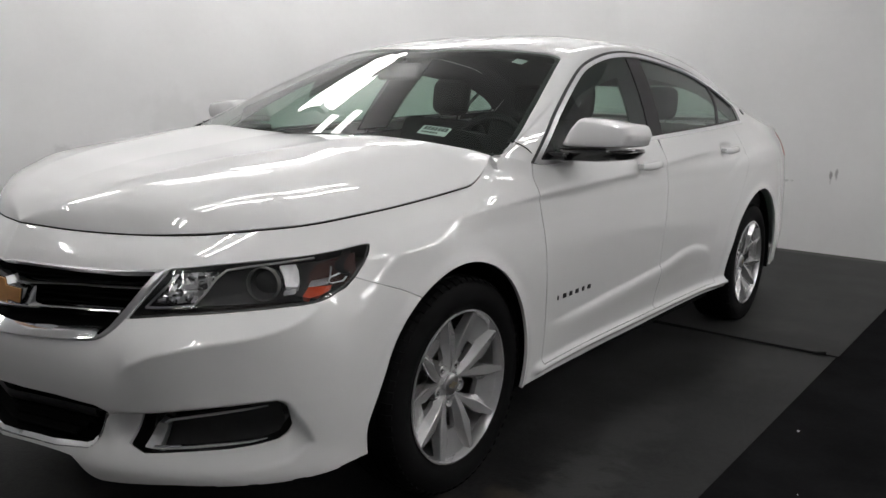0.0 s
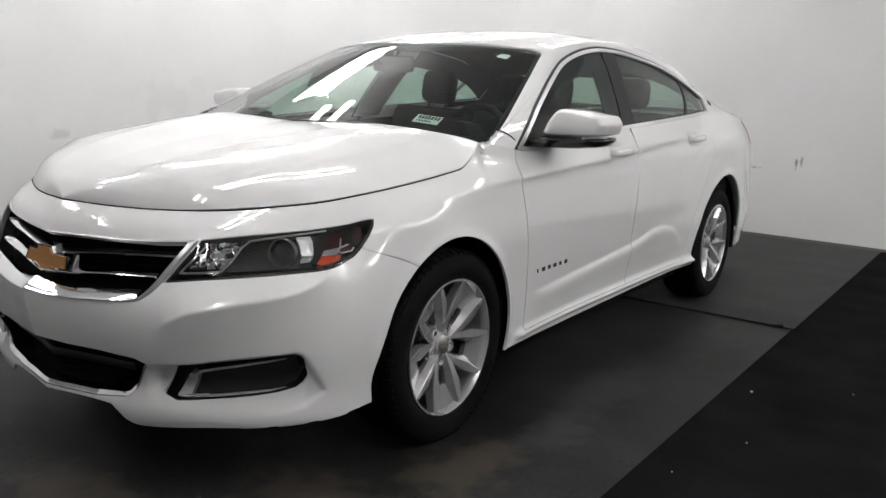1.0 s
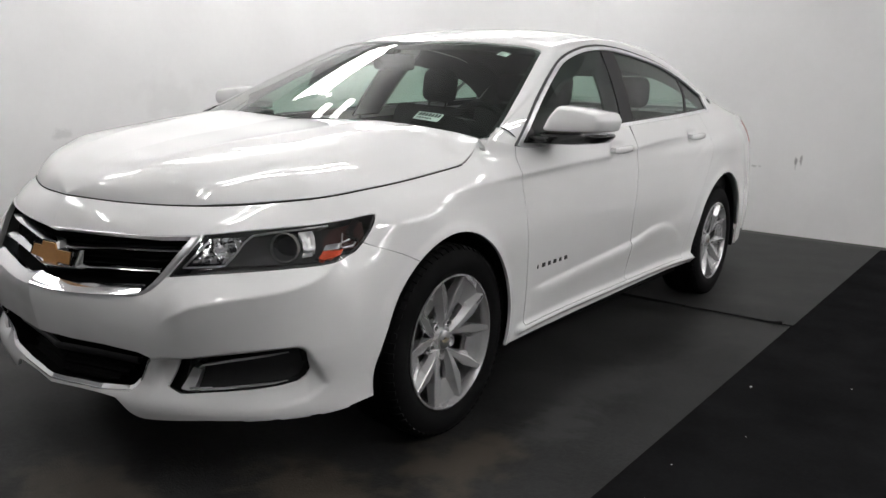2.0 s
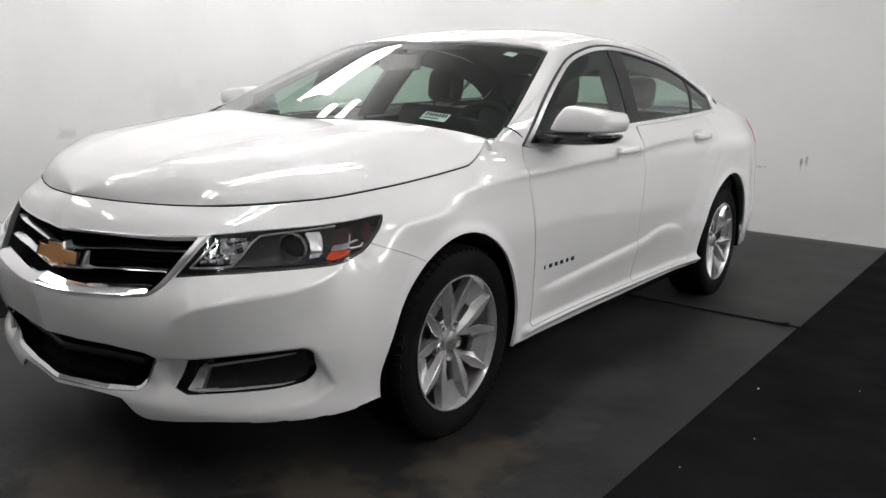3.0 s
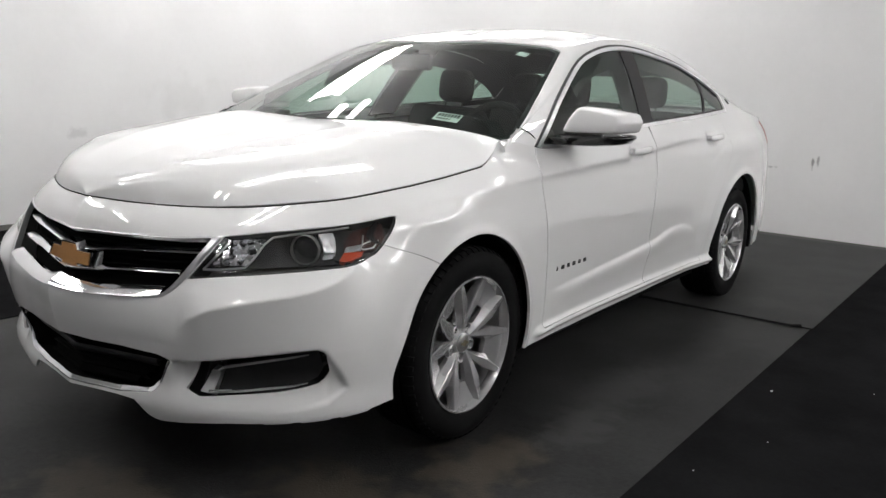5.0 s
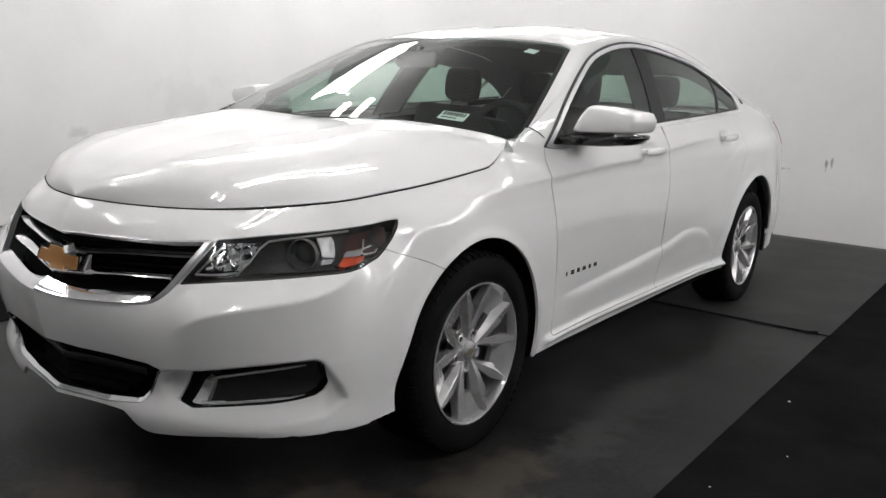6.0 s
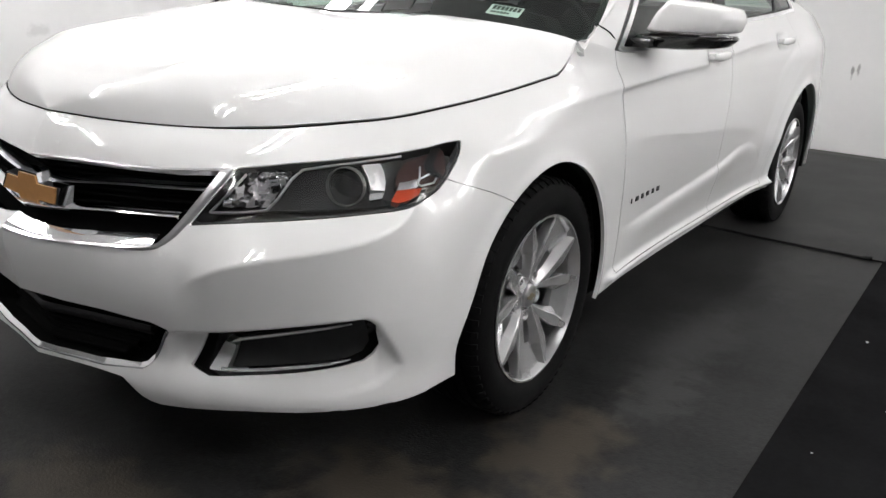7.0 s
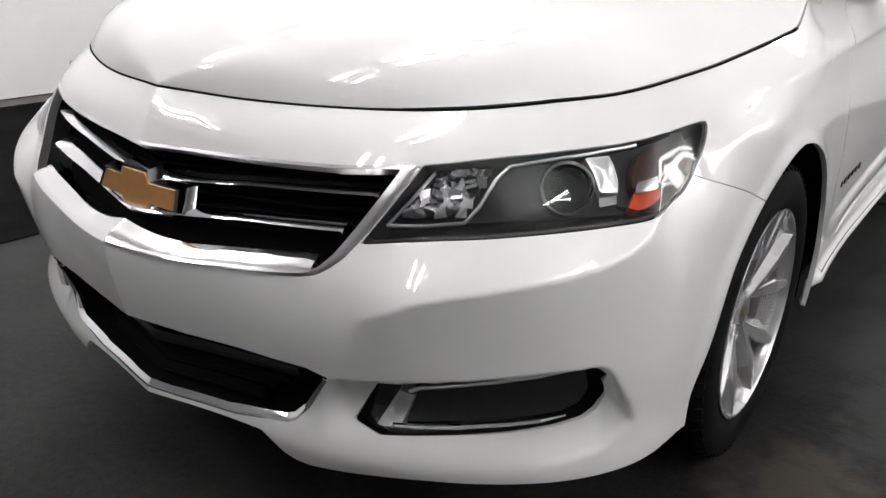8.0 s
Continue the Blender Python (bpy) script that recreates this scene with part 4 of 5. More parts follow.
# lower intake
INTAKE_IN = sym([0, .13, .26, .385, .420, .370, .344, .325, .20, .06, 0], [.432, .423, .424, .419, .405, .332, .307, .300, .287, .286, .289])
intake = part("lower_intake", panel(ahead(-.08), US, VS, [lambda u, p: poly_inside(INTAKE[0], INTAKE[1], u, p[..., 2]) + .015], 0), DEEP_BLACK, bumper, "black lower intake with chrome lip")
part("intake_shroud", panel(ahead(-.004), np.linspace(-.5, .5, 121), np.linspace(0, .4, 60), [inside(INTAKE), lambda u, p: .004 - poly_inside(INTAKE[0], INTAKE[1], u, p[..., 2])], .085), DEEP_BLACK, intake)
part("intake_trim", panel(raised(INTAKE, .003, .004, .8), np.linspace(-.5, .5, 221), np.linspace(0, .4, 90), [inside(INTAKE), outside(INTAKE_IN), lambda u, p: .404 - p[..., 2]], .03), CHROME, intake, "polished chrome lip")
for z, h, d in ((.405, .004, -.05), (.376, .013, -.040), (.345, .004, -.05), (.322, .003, -.05), (.300, .004, -.04)):
    end = .24 + (z - .29) * 1.2
    part("intake_slat", ribbon(-end, end, spline([0, .5], [z, z - .004]), h, d, .006, 61, 6, .02), BLACK if h > .01 else DEEP_BLACK, intake)
for k in range(9):
    bm = bmesh.new()
    x = -.32 + .08 * k
    box(bm, x - .004, -.862 + .25 * abs(x), .305, x + .004, -.83 + .25 * abs(x), .42, .001)
    part("intake_rib", bm, DEEP_BLACK, intake)

# fog lamp recesses, one on each side
FS = np.linspace(.40, .95, 90)
FV = np.linspace(0, .5, 60)
FOG_IN = ([.540, .562, .70, .80, .842, .856, .867, .852, .815, .728, .62, .55], [.312, .385, .418, .436, .445, .438, .388, .364, .350, .338, .322, .312])
fogs = both("fog_bezel", panel(offset(skin, -.046), FS, FV, [lambda u, p: poly_inside(FOG[0], FOG[1], u, p[..., 2]) + .02], 0), BLACK_GLOSS, bumper, "black fog lamp recess")
# a thick chrome foot at the inner end, from which two strips run out along the insert
FOG_FOOT = ([.498, .540, .566, .538], [.309, .309, .372, .378])
fog_foot = panel(offset(skin, -.012), np.linspace(.48, .58, 40), np.linspace(0, .5, 80), [inside(FOG_FOOT)], .03)
fog_strip = to_mesh(tube([skin_out(np.array([s]), np.array([z]), np.array([-.014]))[0] for s, z in [(.530, .313), (.57, .316), (.64, .325), (.728, .338), (.78, .345), (.822, .353)]], [.005, .0055, .0055, .0052, .0045, .002], 8))
fog_brow = to_mesh(tube([skin_out(np.array([s]), np.array([z]), np.array([-.020]))[0] for s, z in [(.552, .372), (.575, .386), (.64, .402), (.70, .415), (.77, .428), (.825, .437)]], [.004, .0045, .004, .004, .0035, .0015], 8))
fog_plate = panel(offset(skin, -.032), FS, FV, [inside(FOG_IN)], .008)
for side, f in zip((0, 1), fogs):
    for name, me, mat, label in (("fog_foot", fog_foot, BRIGHT, "thick chrome foot of the trim"), ("fog_trim", fog_strip, CHROME, "chrome trim strip"), ("fog_trim", fog_brow, SATIN, "satin trim strip"), ("fog_insert", fog_plate, BLACK, "flat black insert")):
        part(name, me if side == 0 else mirrored(me), mat, f, label)

# headlamps
LS = np.linspace(.40, 1.20, 110)
LV = np.linspace(.5, 1, 50)
lamp_back = panel(offset(skin, -.085), LS, LV, [lambda u, p: poly_inside(LAMP[0], LAMP[1], u, p[..., 2]) + .03], 0)
lamp_lens = panel(offset(skin, -.003), LS, LV, [lambda u, p: poly_inside(LAMP[0], LAMP[1], u, p[..., 2]) - .002], 0)
lamp_rim = panel(offset(skin, -.006), LS, LV, [inside(LAMP), lambda u, p: .004 - poly_inside(LAMP[0], LAMP[1], u, p[..., 2])], .07)


def plate(outline_sz, d, bulge=0.0, thick=.02):
    """A shaped plate inside the lamp at a depth d."""
    def fn(u, v):
        p = skin(u, v)
        t = poly_inside(outline_sz[0], outline_sz[1], u, p[..., 2])
        return p + (d + bulge * smooth(t / .02))[..., None] * forward(u)
    lo, hi = min(outline_sz[0]) - .02, max(outline_sz[0]) + .02
    return panel(fn, np.linspace(lo, hi, 46), np.linspace(.52, 1, 60), [inside(outline_sz)], thick)


def lamp_ring(s, z, d, r0, r1, depth, n=36):
    """A ring that looks along the skin's normal at (s, z)."""
    c = skin_out(np.array([s]), np.array([z]), np.array([d]))[0]
    nn = Vector((.42, -.90, .06)).normalized()
    bm = revolve([(0, r0), (depth, r0), (depth + .003, (r0 + r1) / 2), (depth, r1), (0, r1)], n, "z")
    m = Matrix.Translation(c) @ nn.to_track_quat("Z", "Y").to_matrix().to_4x4()
    bmesh.ops.transform(bm, matrix=m, verts=bm.verts)
    return to_mesh(bm), m


BEZEL = ([.505, .585, .70, .90, 1.03, 1.12, 1.10, 1.07, 1.03, .93, .80, .65, .50], [.668, .757, .770, .782, .792, .810, .760, .725, .706, .690, .684, .676, .660])
REFL = ([.535, .600, .692, .640], [.680, .750, .757, .686])
SWOOSH = [(.520, .673), (.580, .676), (.645, .684), (.668, .707), (.695, .745), (.718, .763), (.78, .771), (.87, .779), (.97, .788)]
BLOCK = ([.862, .912, .918, .916, .908, .876, .874], [.771, .773, .758, .738, .722, .723, .748])
BLOCK2 = ([.872, .905, .900, .868], [.716, .719, .708, .704])
AMB = ([.915, .935, 1.005, .990, .93], [.703, .723, .721, .708, .700])
BRN = ([.935, .948, .975, 1.05, 1.095, 1.085, 1.05, 1.0], [.728, .752, .772, .787, .792, .745, .722, .720])
CLR = ([.932, .945, 1.000, .990], [.724, .738, .742, .726])
DRL = [(1.0, .741), (1.045, .752), (1.058, .748), (1.036, .730), (1.0, .727), (.992, .733), (1.0, .741), (1.01, .765)]
ring_out, RM = lamp_ring(.822, .731, -.030, .0405, .0430, .016)
ring_in, _ = lamp_ring(.822, .731, -.050, .012, .040, .006)
ball = revolve([(.002 - .030 * (1 - math.cos(a)), .037 * math.sin(a)) for a in np.linspace(0, math.pi / 2, 12)], 36, "z")
bmesh.ops.transform(ball, matrix=RM, verts=ball.verts)
ball = to_mesh(ball)


def swoosh_mesh(points, r, d):
    return to_mesh(tube([skin_out(np.array([s]), np.array([z]), np.array([d]))[0] for s, z in points], r, 8))


def facets(outline_sz, d):
    """Small slanted mirrors that fill the inner reflector."""
    bm = bmesh.new()
    rng = random.Random(5)
    for i in range(6):
        for j in range(5):
            a, b = (i + .5) / 6, (j + .5) / 5
            s = (1 - b) * (outline_sz[0][0] * (1 - a) + outline_sz[0][3] * a) + b * (outline_sz[0][1] * (1 - a) + outline_sz[0][2] * a)
            z = (1 - b) * (outline_sz[1][0] * (1 - a) + outline_sz[1][3] * a) + b * (outline_sz[1][1] * (1 - a) + outline_sz[1][2] * a)
            c = Vector(skin_out(np.array([s]), np.array([z]), np.array([d]))[0])
            q = Euler((rng.uniform(-.5, .5), rng.uniform(-.3, .3), .45 + rng.uniform(-.6, .6))).to_matrix()
            prism(bm, [c + q @ Vector(p) for p in ((-.010, 0, -.0085), (.010, 0, -.0085), (.010, 0, .0085), (-.010, 0, .0085))], q @ Vector((0, .012, 0)))
    return to_mesh(bm)


pieces = [("lamp_rim", lamp_rim, BLACK, "black lamp rim"), ("lamp_lens", lamp_lens, LENS, "clear lamp lens"), ("lamp_bezel", plate(BEZEL, -.055, 0, .01), GRAPHITE, "graphite bezel"),
          ("inner_reflector", plate(REFL, -.050, -.004, .004), SATIN, ""), ("reflector_facet", facets(REFL, -.040), MIRROR, "faceted chrome reflector"),
          ("lamp_trim", swoosh_mesh(SWOOSH, .0032, -.018), SATIN, "bright trim line"), ("reflector_edge", swoosh_mesh([(.520, .673), (.556, .712), (.592, .752)], .003, -.018), SATIN, ""),
          ("projector_ring", ring_out, STEEL, "bright projector ring"), ("projector_shroud", ring_in, DEEP_BLACK, ""), ("projector_lens", ball, GRAPHITE, "dark projector lens"),
          ("side_reflector", plate(BLOCK, -.028, .006), BRIGHT, "bright reflector beside the projector"), ("lower_reflector", plate(BLOCK2, -.028, .004), MIRROR, ""),
          ("turn_signal", plate(AMB, -.022, .004), AMBER, "amber turn signal"), ("side_marker", plate(BRN, -.026, .002), AMBER_DARK, "brown-red side marker"),
          ("marker_reflector", plate(CLR, -.016, .004), MIRROR, ""), ("marker_trim", swoosh_mesh(DRL, .0022, -.014), SATIN, "")]
lamps = both("headlight", lamp_back, BLACK, car, "clear headlight with projector and amber signal")
for side, lamp in enumerate(lamps):
    for name, me, mat, label in pieces:
        part(name, me if side == 0 else mirrored(me), mat, lamp, label, 30)

# ---------------------------------------------------------------- car: side details
def shell(sections, close=True):
    """A closed skin through a run of equal rings of points."""
    bm = bmesh.new()
    rows = [[bm.verts.new(p) for p in sec] for sec in sections]
    n = len(rows[0])
    for a, b in zip(rows, rows[1:]):
        for k in range(n):
            bm.faces.new((a[k], a[(k + 1) % n], b[(k + 1) % n], b[k]))
    if close:
        bm.faces.new(list(reversed(rows[0])))
        bm.faces.new(rows[-1])
    return bm


def rounded(points, n=6, r=.3):
    """A closed outline with its corners cut round."""
    out = []
    for i, p in enumerate(points):
        a, c = Vector(points[i - 1]), Vector(points[(i + 1) % len(points)])
        p = Vector(p)
        p0, p1 = p + (a - p) * r, p + (c - p) * r
        for k in range(n):
            t = k / (n - 1)
            out.append((1 - t) ** 2 * p0 + 2 * t * (1 - t) * p + t * t * p1)
    return out


HEAD = rounded([(.875, 1.036), (.905, 1.098), (.945, 1.143), (1.03, 1.137), (1.135, 1.122), (1.152, 1.09), (1.138, 1.046)], 5, .22)
FOOT = rounded([(.842, .985), (.842, 1.034), (1.140, 1.044), (1.148, 1.030), (1.118, 1.004), (1.02, .992)], 5, .25)


def mirror_half(outline_xz, ys, scales, cx, cz):
    secs = []
    for y, k in zip(ys, scales):
        secs.append([(cx + (p.x - cx) * k, y, cz + (p.y - cz) * k) for p in outline_xz])
    return to_mesh(shell(secs))


head = mirror_half(HEAD, (.556, .560, .575, .60, .66, .71, .735), (.74, .84, .93, .98, 1.0, .99, .96), 1.02, 1.075)
foot = mirror_half(FOOT, (.575, .585, .61, .66, .70, .715), (.75, .90, .98, 1.0, .96, .9), 1.0, 1.012)
arm = to_mesh(box(bmesh.new(), .83, .53, .992, .93, .64, 1.020, .010))
signal = to_mesh(tube([(1.055, .578, 1.036), (1.10, .584, 1.038), (1.143, .612, 1.040)], [.007, .008, .005], 10))
pane = mirror_half(HEAD, (.736, .738), (.9, .88), 1.02, 1.08)
mirrors = both("side_mirror", head, WHITE, car, "white door mirror on a black foot", 60)
for side, mm in enumerate(mirrors):
    for name, me, mat, label in (("mirror_foot", foot, BLACK_GLOSS, "gloss black mirror foot"), ("mirror_arm", arm, BLACK_GLOSS, ""), ("mirror_signal", signal, CHROME, "clear turn signal strip"), ("mirror_pane", pane, MIRROR, "")):
        part(name, me if side == 0 else mirrored(me), mat, mm, label, 50)
mirrors[0].matrix_basis = pose(-.012, 0, .018)
mirrors[1].matrix_basis = pose(.075, .02, .034)

# sail panel between mirror and pillar
both("mirror_sail", panel(offset(upper, .001), np.arange(.43, .62, .008), HALF, [lambda u, p: dlo(u, p) - .012, lambda u, p: .585 - p[..., 1]], .008), BLACK_GLOSS, car)

# door handles
for k, (yh, zh) in enumerate(((1.295, .946), (2.29, .977))):
    x0 = .914 if k == 0 else .912
    secs = []
    for t in np.linspace(-1, 1, 15):
        r = (1 - abs(t) ** 4) ** .5 if abs(t) < 1 else 0.02
        out = .030 * (1 - .35 * t * t)
        secs.append([(x0 + out - .010 + .012 * max(r, .1) * math.cos(a), yh + .105 * t, zh + .004 * t + .0165 * max(r, .1) * math.sin(a)) for a in [2 * math.pi * q / 14 for q in range(14)]])
    hnd = to_mesh(shell(secs))
    pad = to_mesh(box(bmesh.new(), x0 - .012, yh + .075, zh - .013, x0 + .020, yh + .103, zh + .015, .006))
    pad2 = to_mesh(box(bmesh.new(), x0 - .012, yh - .103, zh - .013, x0 + .018, yh - .080, zh + .013, .006))
    for side in (0, 1):
        door = (fd, rd)[k][side]
        h = part("door_handle", hnd if side == 0 else mirrored(hnd), WHITE, door, "white pull handle", 50)
        # under the handle, since a part goes only one level deeper
        part("handle_mount", pad if side == 0 else mirrored(pad), WHITE, door, "", 40)
        part("handle_mount", pad2 if side == 0 else mirrored(pad2), WHITE, door, "", 40)

# name badge on the doors as plain bars
for side in (0, 1):
    for k in range(6):
        y = .562 + .050 * k
        w = (.008, .030, .024, .028, .020, .028)[k]
        p = skin_z(s_at(.9, y), .517)
        bm = bmesh.new()
        box(bm, float(p[0]) - .004, y - w * .4, .510, float(p[0]) + .003, y + w * .4, .526, .001)
        me = to_mesh(bm)
        part("badge_bar", me if side == 0 else mirrored(me), GRAPHITE, fd[side], "small dark badge bar")

# badge on the rear pillar
vs = np.linspace(-1, -.5, 400)
spots = upper(np.full(400, 2.80), vs)
k = int(np.argmin(np.abs(spots[:, 2] - 1.165)))
turn = Vector(normals(upper, np.array([2.80]), vs[k:k + 1])[0]).to_track_quat("X", "Z").to_matrix().to_4x4()
bm = revolve([(-.006, .0), (.005, .0), (.005, .014), (.003, .019), (-.006, .020)], 20)
bmesh.ops.transform(bm, matrix=Matrix.Translation(spots[k]) @ turn, verts=bm.verts)
both("pillar_badge", to_mesh(bm), GRAPHITE, car, "small round dark badge", 40)

# bits of grit on the carpet
for x, y, r in ((1.602, 1.229, .007), (1.737, .671, .0035), (1.608, .265, .0035), (1.63, -.02, .003), (1.95, 1.5, .003)):
    rng = random.Random(int(x * 1000))
    bm = bmesh.new()
    bmesh.ops.create_icosphere(bm, subdivisions=1, radius=r)
    for v in bm.verts:
        v.co *= rng.uniform(.6, 1.2)
        v.co.z *= .5
    bmesh.ops.translate(bm, verts=bm.verts, vec=(x, y, .006 + r * .3))
    tagged(part("grit", bm, PAPER), "tiny pale bit of grit on the black carpet", "debris", "grit on the carpet")

# seam between fender and pillar
both("pillar_seam", to_mesh(tube([(.829, .372, 1.0645), (.840, .405, 1.0525), (.8475, .430, 1.0405), (.8525, .452, 1.0235)], .0022, 6)), DEEP_BLACK, car)

# cowl, wipers
def y_gap(p):
    """Positive on a strip along the foot of the windshield."""
    over = p[..., 1] - cowl(p[..., 0])
    return np.minimum(over + .015, .016 + .03 * smooth((np.abs(p[..., 0]) - .45) / .3) * (p[..., 0] < 0) - over)


part("cowl_panel", panel(lambda u, v: np.stack([-np.asarray(v) + 0 * np.asarray(u), cowl(v) - .03 + np.asarray(u), 1.055 - .07 * (np.abs(v) / .8) ** 2.5 + .20 * np.asarray(u) + 0 * np.asarray(v)], -1), np.linspace(0, .10, 8), np.linspace(-.80, .80, 60), (), .01), BLACK, car, "black plastic cowl at the foot of the windshield")


part("cowl_strip", panel(offset(upper, .003), np.arange(.10, .36, .008), np.linspace(-.62, .62, 120), [lambda u, p: y_gap(p), lambda u, p: .81 - np.abs(p[..., 0])], .004), DEEP_BLACK, car, "matte black strip at the foot of the windshield")
# dark strip inside the window tops, added so the cabin reads dark
both("window_header_trim", panel(offset(upper, -.03), np.arange(.95, 2.75, .03), HALF, [lambda u, p: dlo(u, p) - .0, lambda u, p: .10 - (dlo_top(p[..., 1]) - p[..., 2])], 0), LINING, car)


def on_screen(x, y, up):
    """A place on the windshield, lifted by up."""
    vs = np.linspace(-1, 1, 801)
    p = upper(np.full(801, y), vs)
    i = int(np.argmin(np.abs(p[:, 0] - x)))
    n = normals(upper, np.array([y]), np.array([vs[i]]))[0]
    return Vector(p[i]) + up * Vector(n) * (1 if n[2] > 0 else -1), Vector(n) * (1 if n[2] > 0 else -1)


for x0, x1 in ((-.62, -.10), (-.02, .44)):
    root = new("wiper")
    root.parent = car
    pts = [on_screen(x0 + (x1 - x0) * t, float(cowl(x0 + (x1 - x0) * t)) - .006 + .006 * t, .004)[0] for t in np.linspace(0, 1, 14)]
    part("wiper_blade", tube(pts, .0055, 6), BLACK, root, "black wiper blade")
    part("wiper_arm", tube([pts[0] + Vector((-.02, -.06, -.01)), pts[3] + Vector((0, -.01, .006)), pts[7] + Vector((0, 0, .004))], .007, 6), BLACK, root)

# paper tags on the glass
def tag(x, y, w, h, marks, label, turn=0):
    c, n = on_screen(x, y, -.012)
    up = Vector((0, 1, 0)) - n * n.y
    up.normalize()
    rt = up.cross(n)
    c0, s0 = math.cos(radians(turn)), math.sin(radians(turn))
    rt, up = rt * c0 + up * s0, up * c0 - rt * s0
    m = Matrix((( *rt, 0), (*up, 0), (*n, 0), (0, 0, 0, 1))).transposed()
    m.translation = c
    bm = bmesh.new()
    box(bm, -w / 2, -h / 2, -.0006, w / 2, h / 2, .0006)
    bmesh.ops.transform(bm, matrix=m, verts=bm.verts)
    ob = part("paper_tag", bm, PAPER, ws, label)
    rng = random.Random(3)
    for k in range(marks):
        big = k < 7
        bm = bmesh.new()
        if big:
            cx, cy, a, b = -w * .40 + w * .125 * (k + .3), h * .20, w * .045, h * .20
        else:
            cx, cy, a, b = -w * .36 + w * .10 * (k - 7), -h * .25, w * .035, h * rng.uniform(.06, .12)
        box(bm, cx - a, cy - b, .0007, cx + a, cy + b, .0014)
        bmesh.ops.transform(bm, matrix=m, verts=bm.verts)
        part("print_bar", bm, INK, ob)
    return ob


tag(.556, .305, .105, .060, 13, "white paper tag with black print behind the windshield", 11)
tag(.505, .925, .050, .045, 0, "small white sticker in the windshield corner")

# tail lamps
for side in (0, 1):
    me = panel(offset(skin, .003), np.linspace(4.6, 5.55, 70), np.linspace(.55, 1, 36), [lambda u, p: 1.045 - p[..., 2], lambda u, p: p[..., 2] - .86 - .10 * np.clip((4.0 - p[..., 1]), 0, 1), lambda u, p: p[..., 1] - 3.62 - (p[..., 2] - .86) * -.35], .02)
    part("tail_light", me if side == 0 else mirrored(me), RED, car, "red tail light")

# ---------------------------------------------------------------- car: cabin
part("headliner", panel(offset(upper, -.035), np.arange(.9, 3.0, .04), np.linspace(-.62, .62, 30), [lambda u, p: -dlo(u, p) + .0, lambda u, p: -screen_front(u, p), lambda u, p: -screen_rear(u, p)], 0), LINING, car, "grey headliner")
both("pillar_trim", panel(offset(upper, -.03), np.arange(.56, 1.3, .02), np.linspace(-1, -.35, 40), [lambda u, p: -dlo(u, p) + .01, lambda u, p: -screen_front(u, p) + .005], 0), DASH, car)
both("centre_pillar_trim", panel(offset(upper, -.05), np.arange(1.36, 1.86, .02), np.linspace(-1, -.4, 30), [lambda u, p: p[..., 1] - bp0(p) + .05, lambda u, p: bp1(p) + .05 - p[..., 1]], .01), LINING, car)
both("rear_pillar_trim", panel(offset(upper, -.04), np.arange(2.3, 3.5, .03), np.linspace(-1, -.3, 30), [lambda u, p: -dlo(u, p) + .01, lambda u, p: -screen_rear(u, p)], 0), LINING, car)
both("door_card", panel(offset(skin, -.07), np.arange(1.9, 4.6, .05), np.linspace(.05, .985, 20), (), 0), DASH, car)
bm = bmesh.new()
box(bm, -.76, .40, .26, .76, 2.9, .34, .03)
part("cabin_floor", bm, DASH, car)
secs = []
for x in np.linspace(-.79, .79, 25):
    e = (abs(x) / .79) ** 4
    f = float(cowl(x))
    secs.append([(x, f + .02, .80), (x, f + .03, 1.01 - .05 * e), (x, f + .15, 1.045 - .06 * e), (x, .52, 1.035 - .05 * e), (x, .66, 1.00 - .05 * e), (x, .72, .90), (x, .66, .74)])
part("dashboard", shell(secs), DASH, car, "dark soft dashboard", 50)
bm = bmesh.new()
prism(bm, [(.20, .60, 1.02), (.56, .60, 1.02), (.52, .60, 1.075), (.44, .60, 1.09), (.32, .60, 1.09), (.24, .60, 1.075)], (0, .12, -.01))
part("gauge_hood", bm, DASH, car)
bm = revolve([(.016 * math.cos(a), .182 + .016 * math.sin(a)) for a in np.linspace(0, 2 * math.pi, 11)], 40, "z")
bmesh.ops.transform(bm, matrix=pose(.38, .86, .97, 66, 0, 0), verts=bm.verts)
wheel_rim = part("steering_wheel", bm, DASH, car, "black steering wheel", 60)
bm = bmesh.new()
box(bm, -.07, -.055, -.03, .07, .055, .03, .02, pose(.38, .86, .97, 66, 0, 0))
part("steering_hub", bm, DASH, wheel_rim)
for a in (0, 180, 270):
    bm = bmesh.new()
    box(bm, .05, -.018, -.01, .178, .018, .008, .005, pose(.38, .86, .97, 66, 0, 0) @ pose(0, 0, 0, 0, 0, a))
    part("steering_spoke", bm, DASH, wheel_rim)
bm = bmesh.new()
box(bm, -.12, .62, .34, .12, 1.6, .62, .04)
part("centre_console", bm, DASH, car)


def pillow(x, y, z, w, d, h, bevel, tilt=0):
    bm = bmesh.new()
    box(bm, -w / 2, -d / 2, 0, w / 2, d / 2, h, bevel, pose(x, y, z, tilt))
    return bm


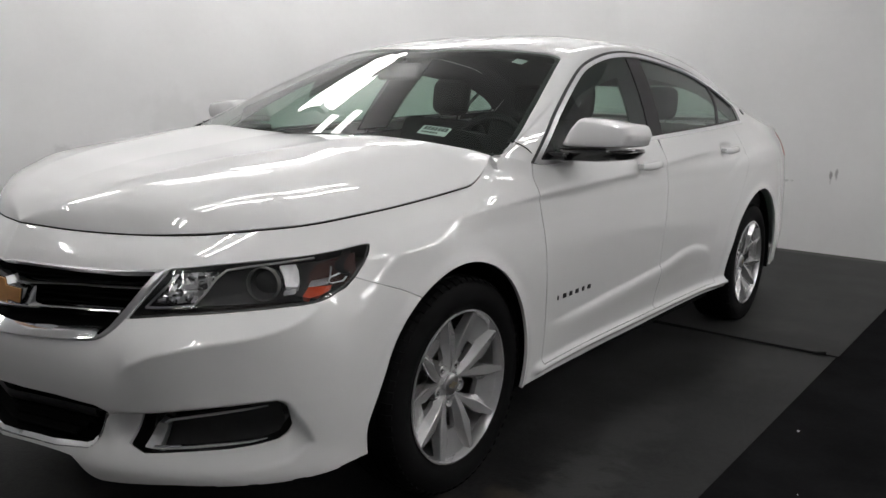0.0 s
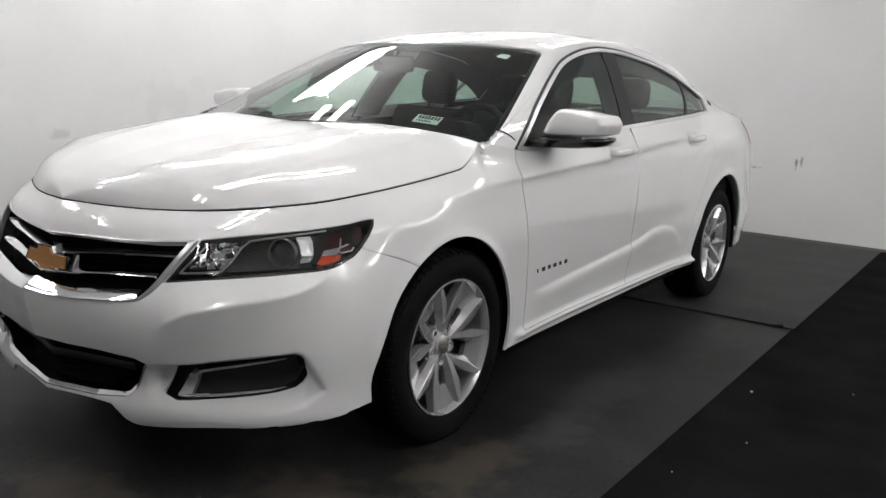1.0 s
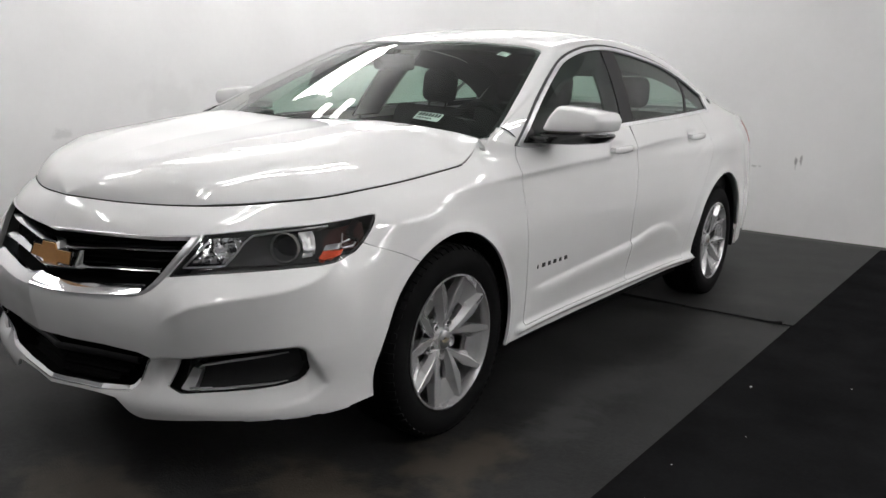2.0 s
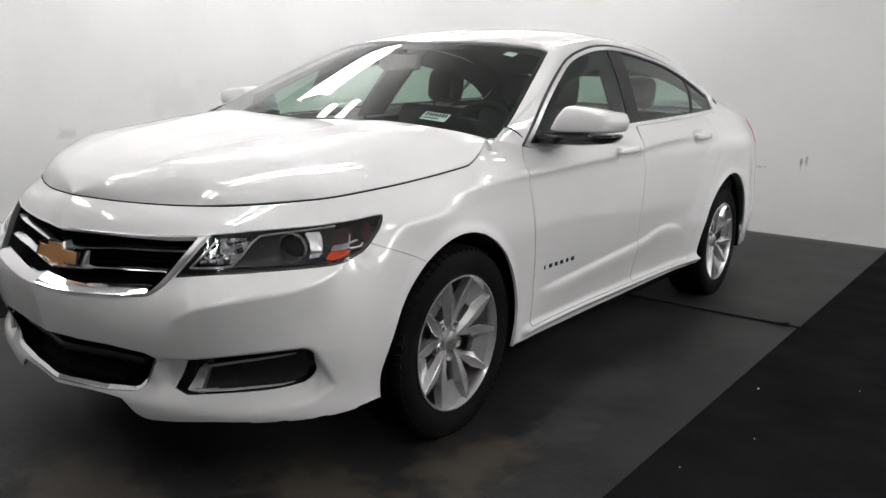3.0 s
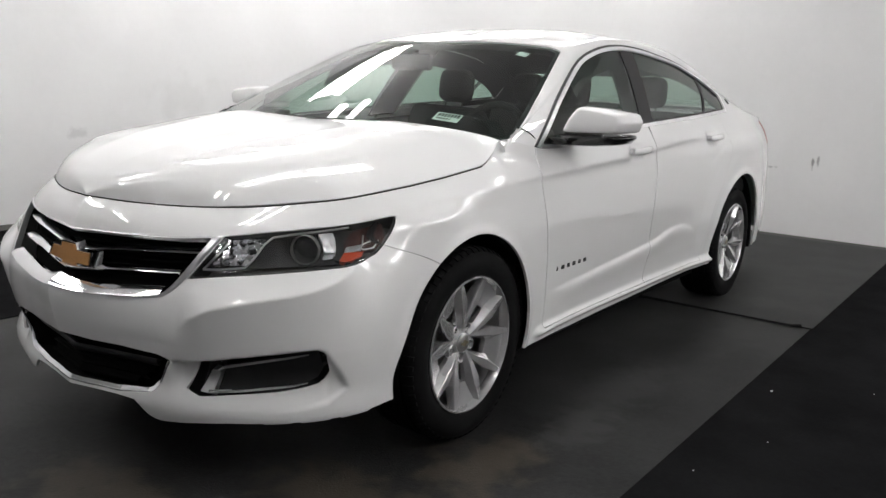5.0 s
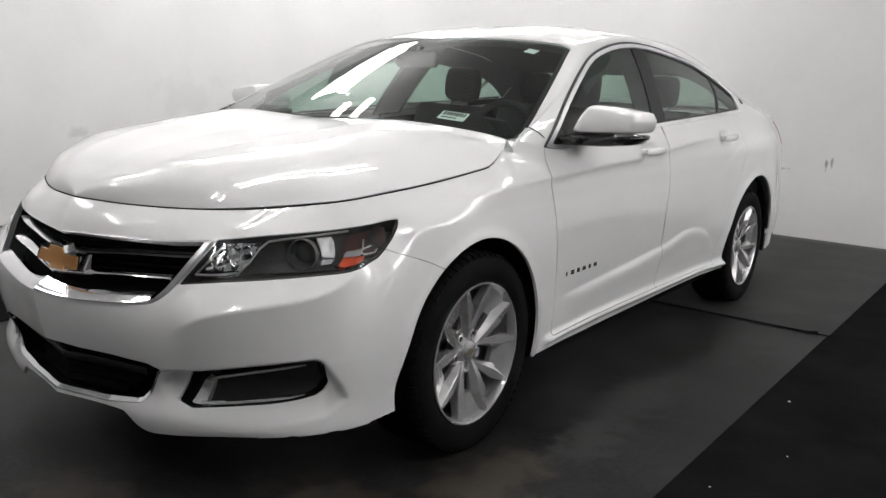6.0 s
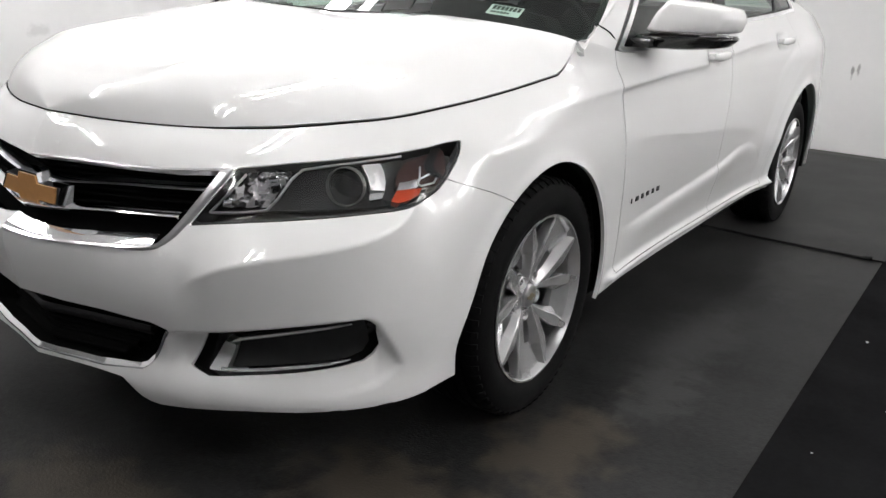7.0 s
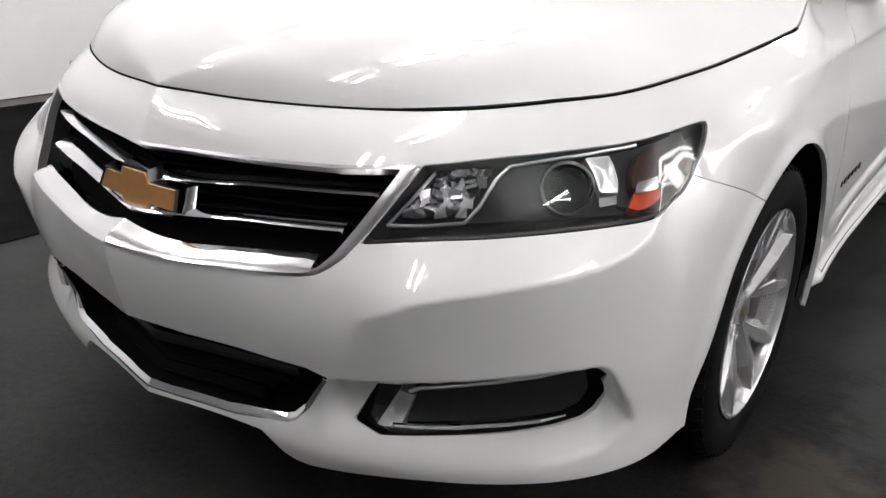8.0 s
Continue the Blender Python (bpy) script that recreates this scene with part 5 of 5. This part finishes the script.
def seat(x, y, width, heads, name):
    root = new(name)
    root.parent = car
    part("seat_cushion", pillow(x, y, .42, width, .50, .16, .06), CLOTH, root, "dark cloth cushion", 60)
    part("seat_back", pillow(x, y + .30, .50, width, .15, .62, .06, -16), CLOTH, root, "dark cloth backrest", 60)
    for hx in heads:
        part("headrest", pillow(x + hx, y + .485, 1.12, .22, .11, .18, .05, -10), CLOTH, root, "dark headrest", 60)
        for q in (-.06, .06):
            part("headrest_post", tube([(x + hx + q, y + .465, 1.06), (x + hx + q, y + .48, 1.13)], .006, 6), STEEL, root)
    return root


seat(.38, 1.10, .52, (0,), "driver_seat")
seat(-.36, 1.10, .52, (.02,), "passenger_seat")
seat(0, 2.02, 1.34, (-.42, .42), "rear_seat")
bm = bmesh.new()
box(bm, -.66, 2.62, 1.045, .66, 3.28, 1.075, .01)
part("parcel_shelf", bm, DASH, car)
bm = bmesh.new()
box(bm, -.115, -.012, -.035, .115, .018, .035, .012, pose(0, .79, 1.315, -8))
rv = part("rear_view_mirror", bm, DEEP_BLACK, car, "black rear-view mirror", 50)
part("mirror_stalk", tube([(0, .80, 1.33), (0, .84, 1.365)], .012, 8), BLACK, rv)
bm = bmesh.new()
box(bm, -.10, -.005, -.028, .10, .004, .028, .004, pose(0, .812, 1.315, -8))
part("mirror_glass", bm, MIRROR, rv)

# black tube in the joint round the hood, standing for its shade
joint = EDGE[(EDGE[:, 1] < .10) & (EDGE[:, 0] >= 0)]
part("hood_gasket", tube([Vector((-x, y, z + .0005)) for x, y, z in joint[:0:-2]] + [Vector((x, y, z + .0005)) for x, y, z in joint[::2]], .0024, 6), DEEP_BLACK, car, "thin black line for the shaded gap round the hood", 60)

# clips that hang below the front bumper
for s0, s1 in ((.70, .775), (.80, .875), (.905, .99)):
    edge = skin(np.linspace(s0, s1, 6), np.zeros(6))
    bm = bmesh.new()
    prism(bm, [Vector(p) + Vector((-.004, .006, .008)) for p in edge] + [Vector(p) + Vector((-.006, .010, -.007)) for p in edge[::-1]], (-.002, .006, 0))
    part("bumper_clip", bm, WHITE, car, "", 40)

# ---------------------------------------------------------------- car: proportions
def settle(p):
    """A slight, even change of the body's proportions, the same on both sides, that leaves the wheels where they are."""
    side, x, y, z = np.sign(p[:, 0]), np.abs(p[:, 0]), p[:, 1], p[:, 2] - .344
    one, w, n = np.ones_like(x), .894 - x, np.minimum(p[:, 1], 0)
    dx = np.stack([x * z, x * z * y, x * z * z, x * w, x * w * y, x * n, x * n * n, x * y], -1) @ [-0.0482, 0.0028, 0.0161, 0.0053, -0.0048, 0.0006, 0.0013, 0.0048]
    dy = np.stack([one, y, z, z * y, w, w * y, w * z, w * w, z * z, n, n * n], -1) @ [-0.0113, 0.0081, 0.0253, 0.0044, -0.0333, -0.0039, -0.0222, 0.0095, -0.0412, -0.0201, -0.0108]
    dz = np.stack([z, z * z, w, w * z, w * y, w * w, y * z, n * w, y, one, n], -1) @ [0.0128, -0.0045, -0.0173, 0.0036, -0.0021, -0.0061, 0.0038, -0.0029, 0.0036, 0.0023, 0.0019]
    return p + np.stack([side * dx, dy, dz], -1)


for ob in car.children_recursive:
    if ob.type == "MESH" and "wheel" not in (ob.parent.name.split(".")[0], ob.parent.parent.name.split(".")[0] if ob.parent.parent else "") and ob.name.split(".")[0] not in ("side_mirror", "mirror_foot", "mirror_arm", "mirror_signal", "mirror_pane"):
        co = np.empty(len(ob.data.vertices) * 3)
        ob.data.vertices.foreach_get("co", co)
        ob.data.vertices.foreach_set("co", settle(co.reshape(-1, 3)).ravel())
        ob.data.update()
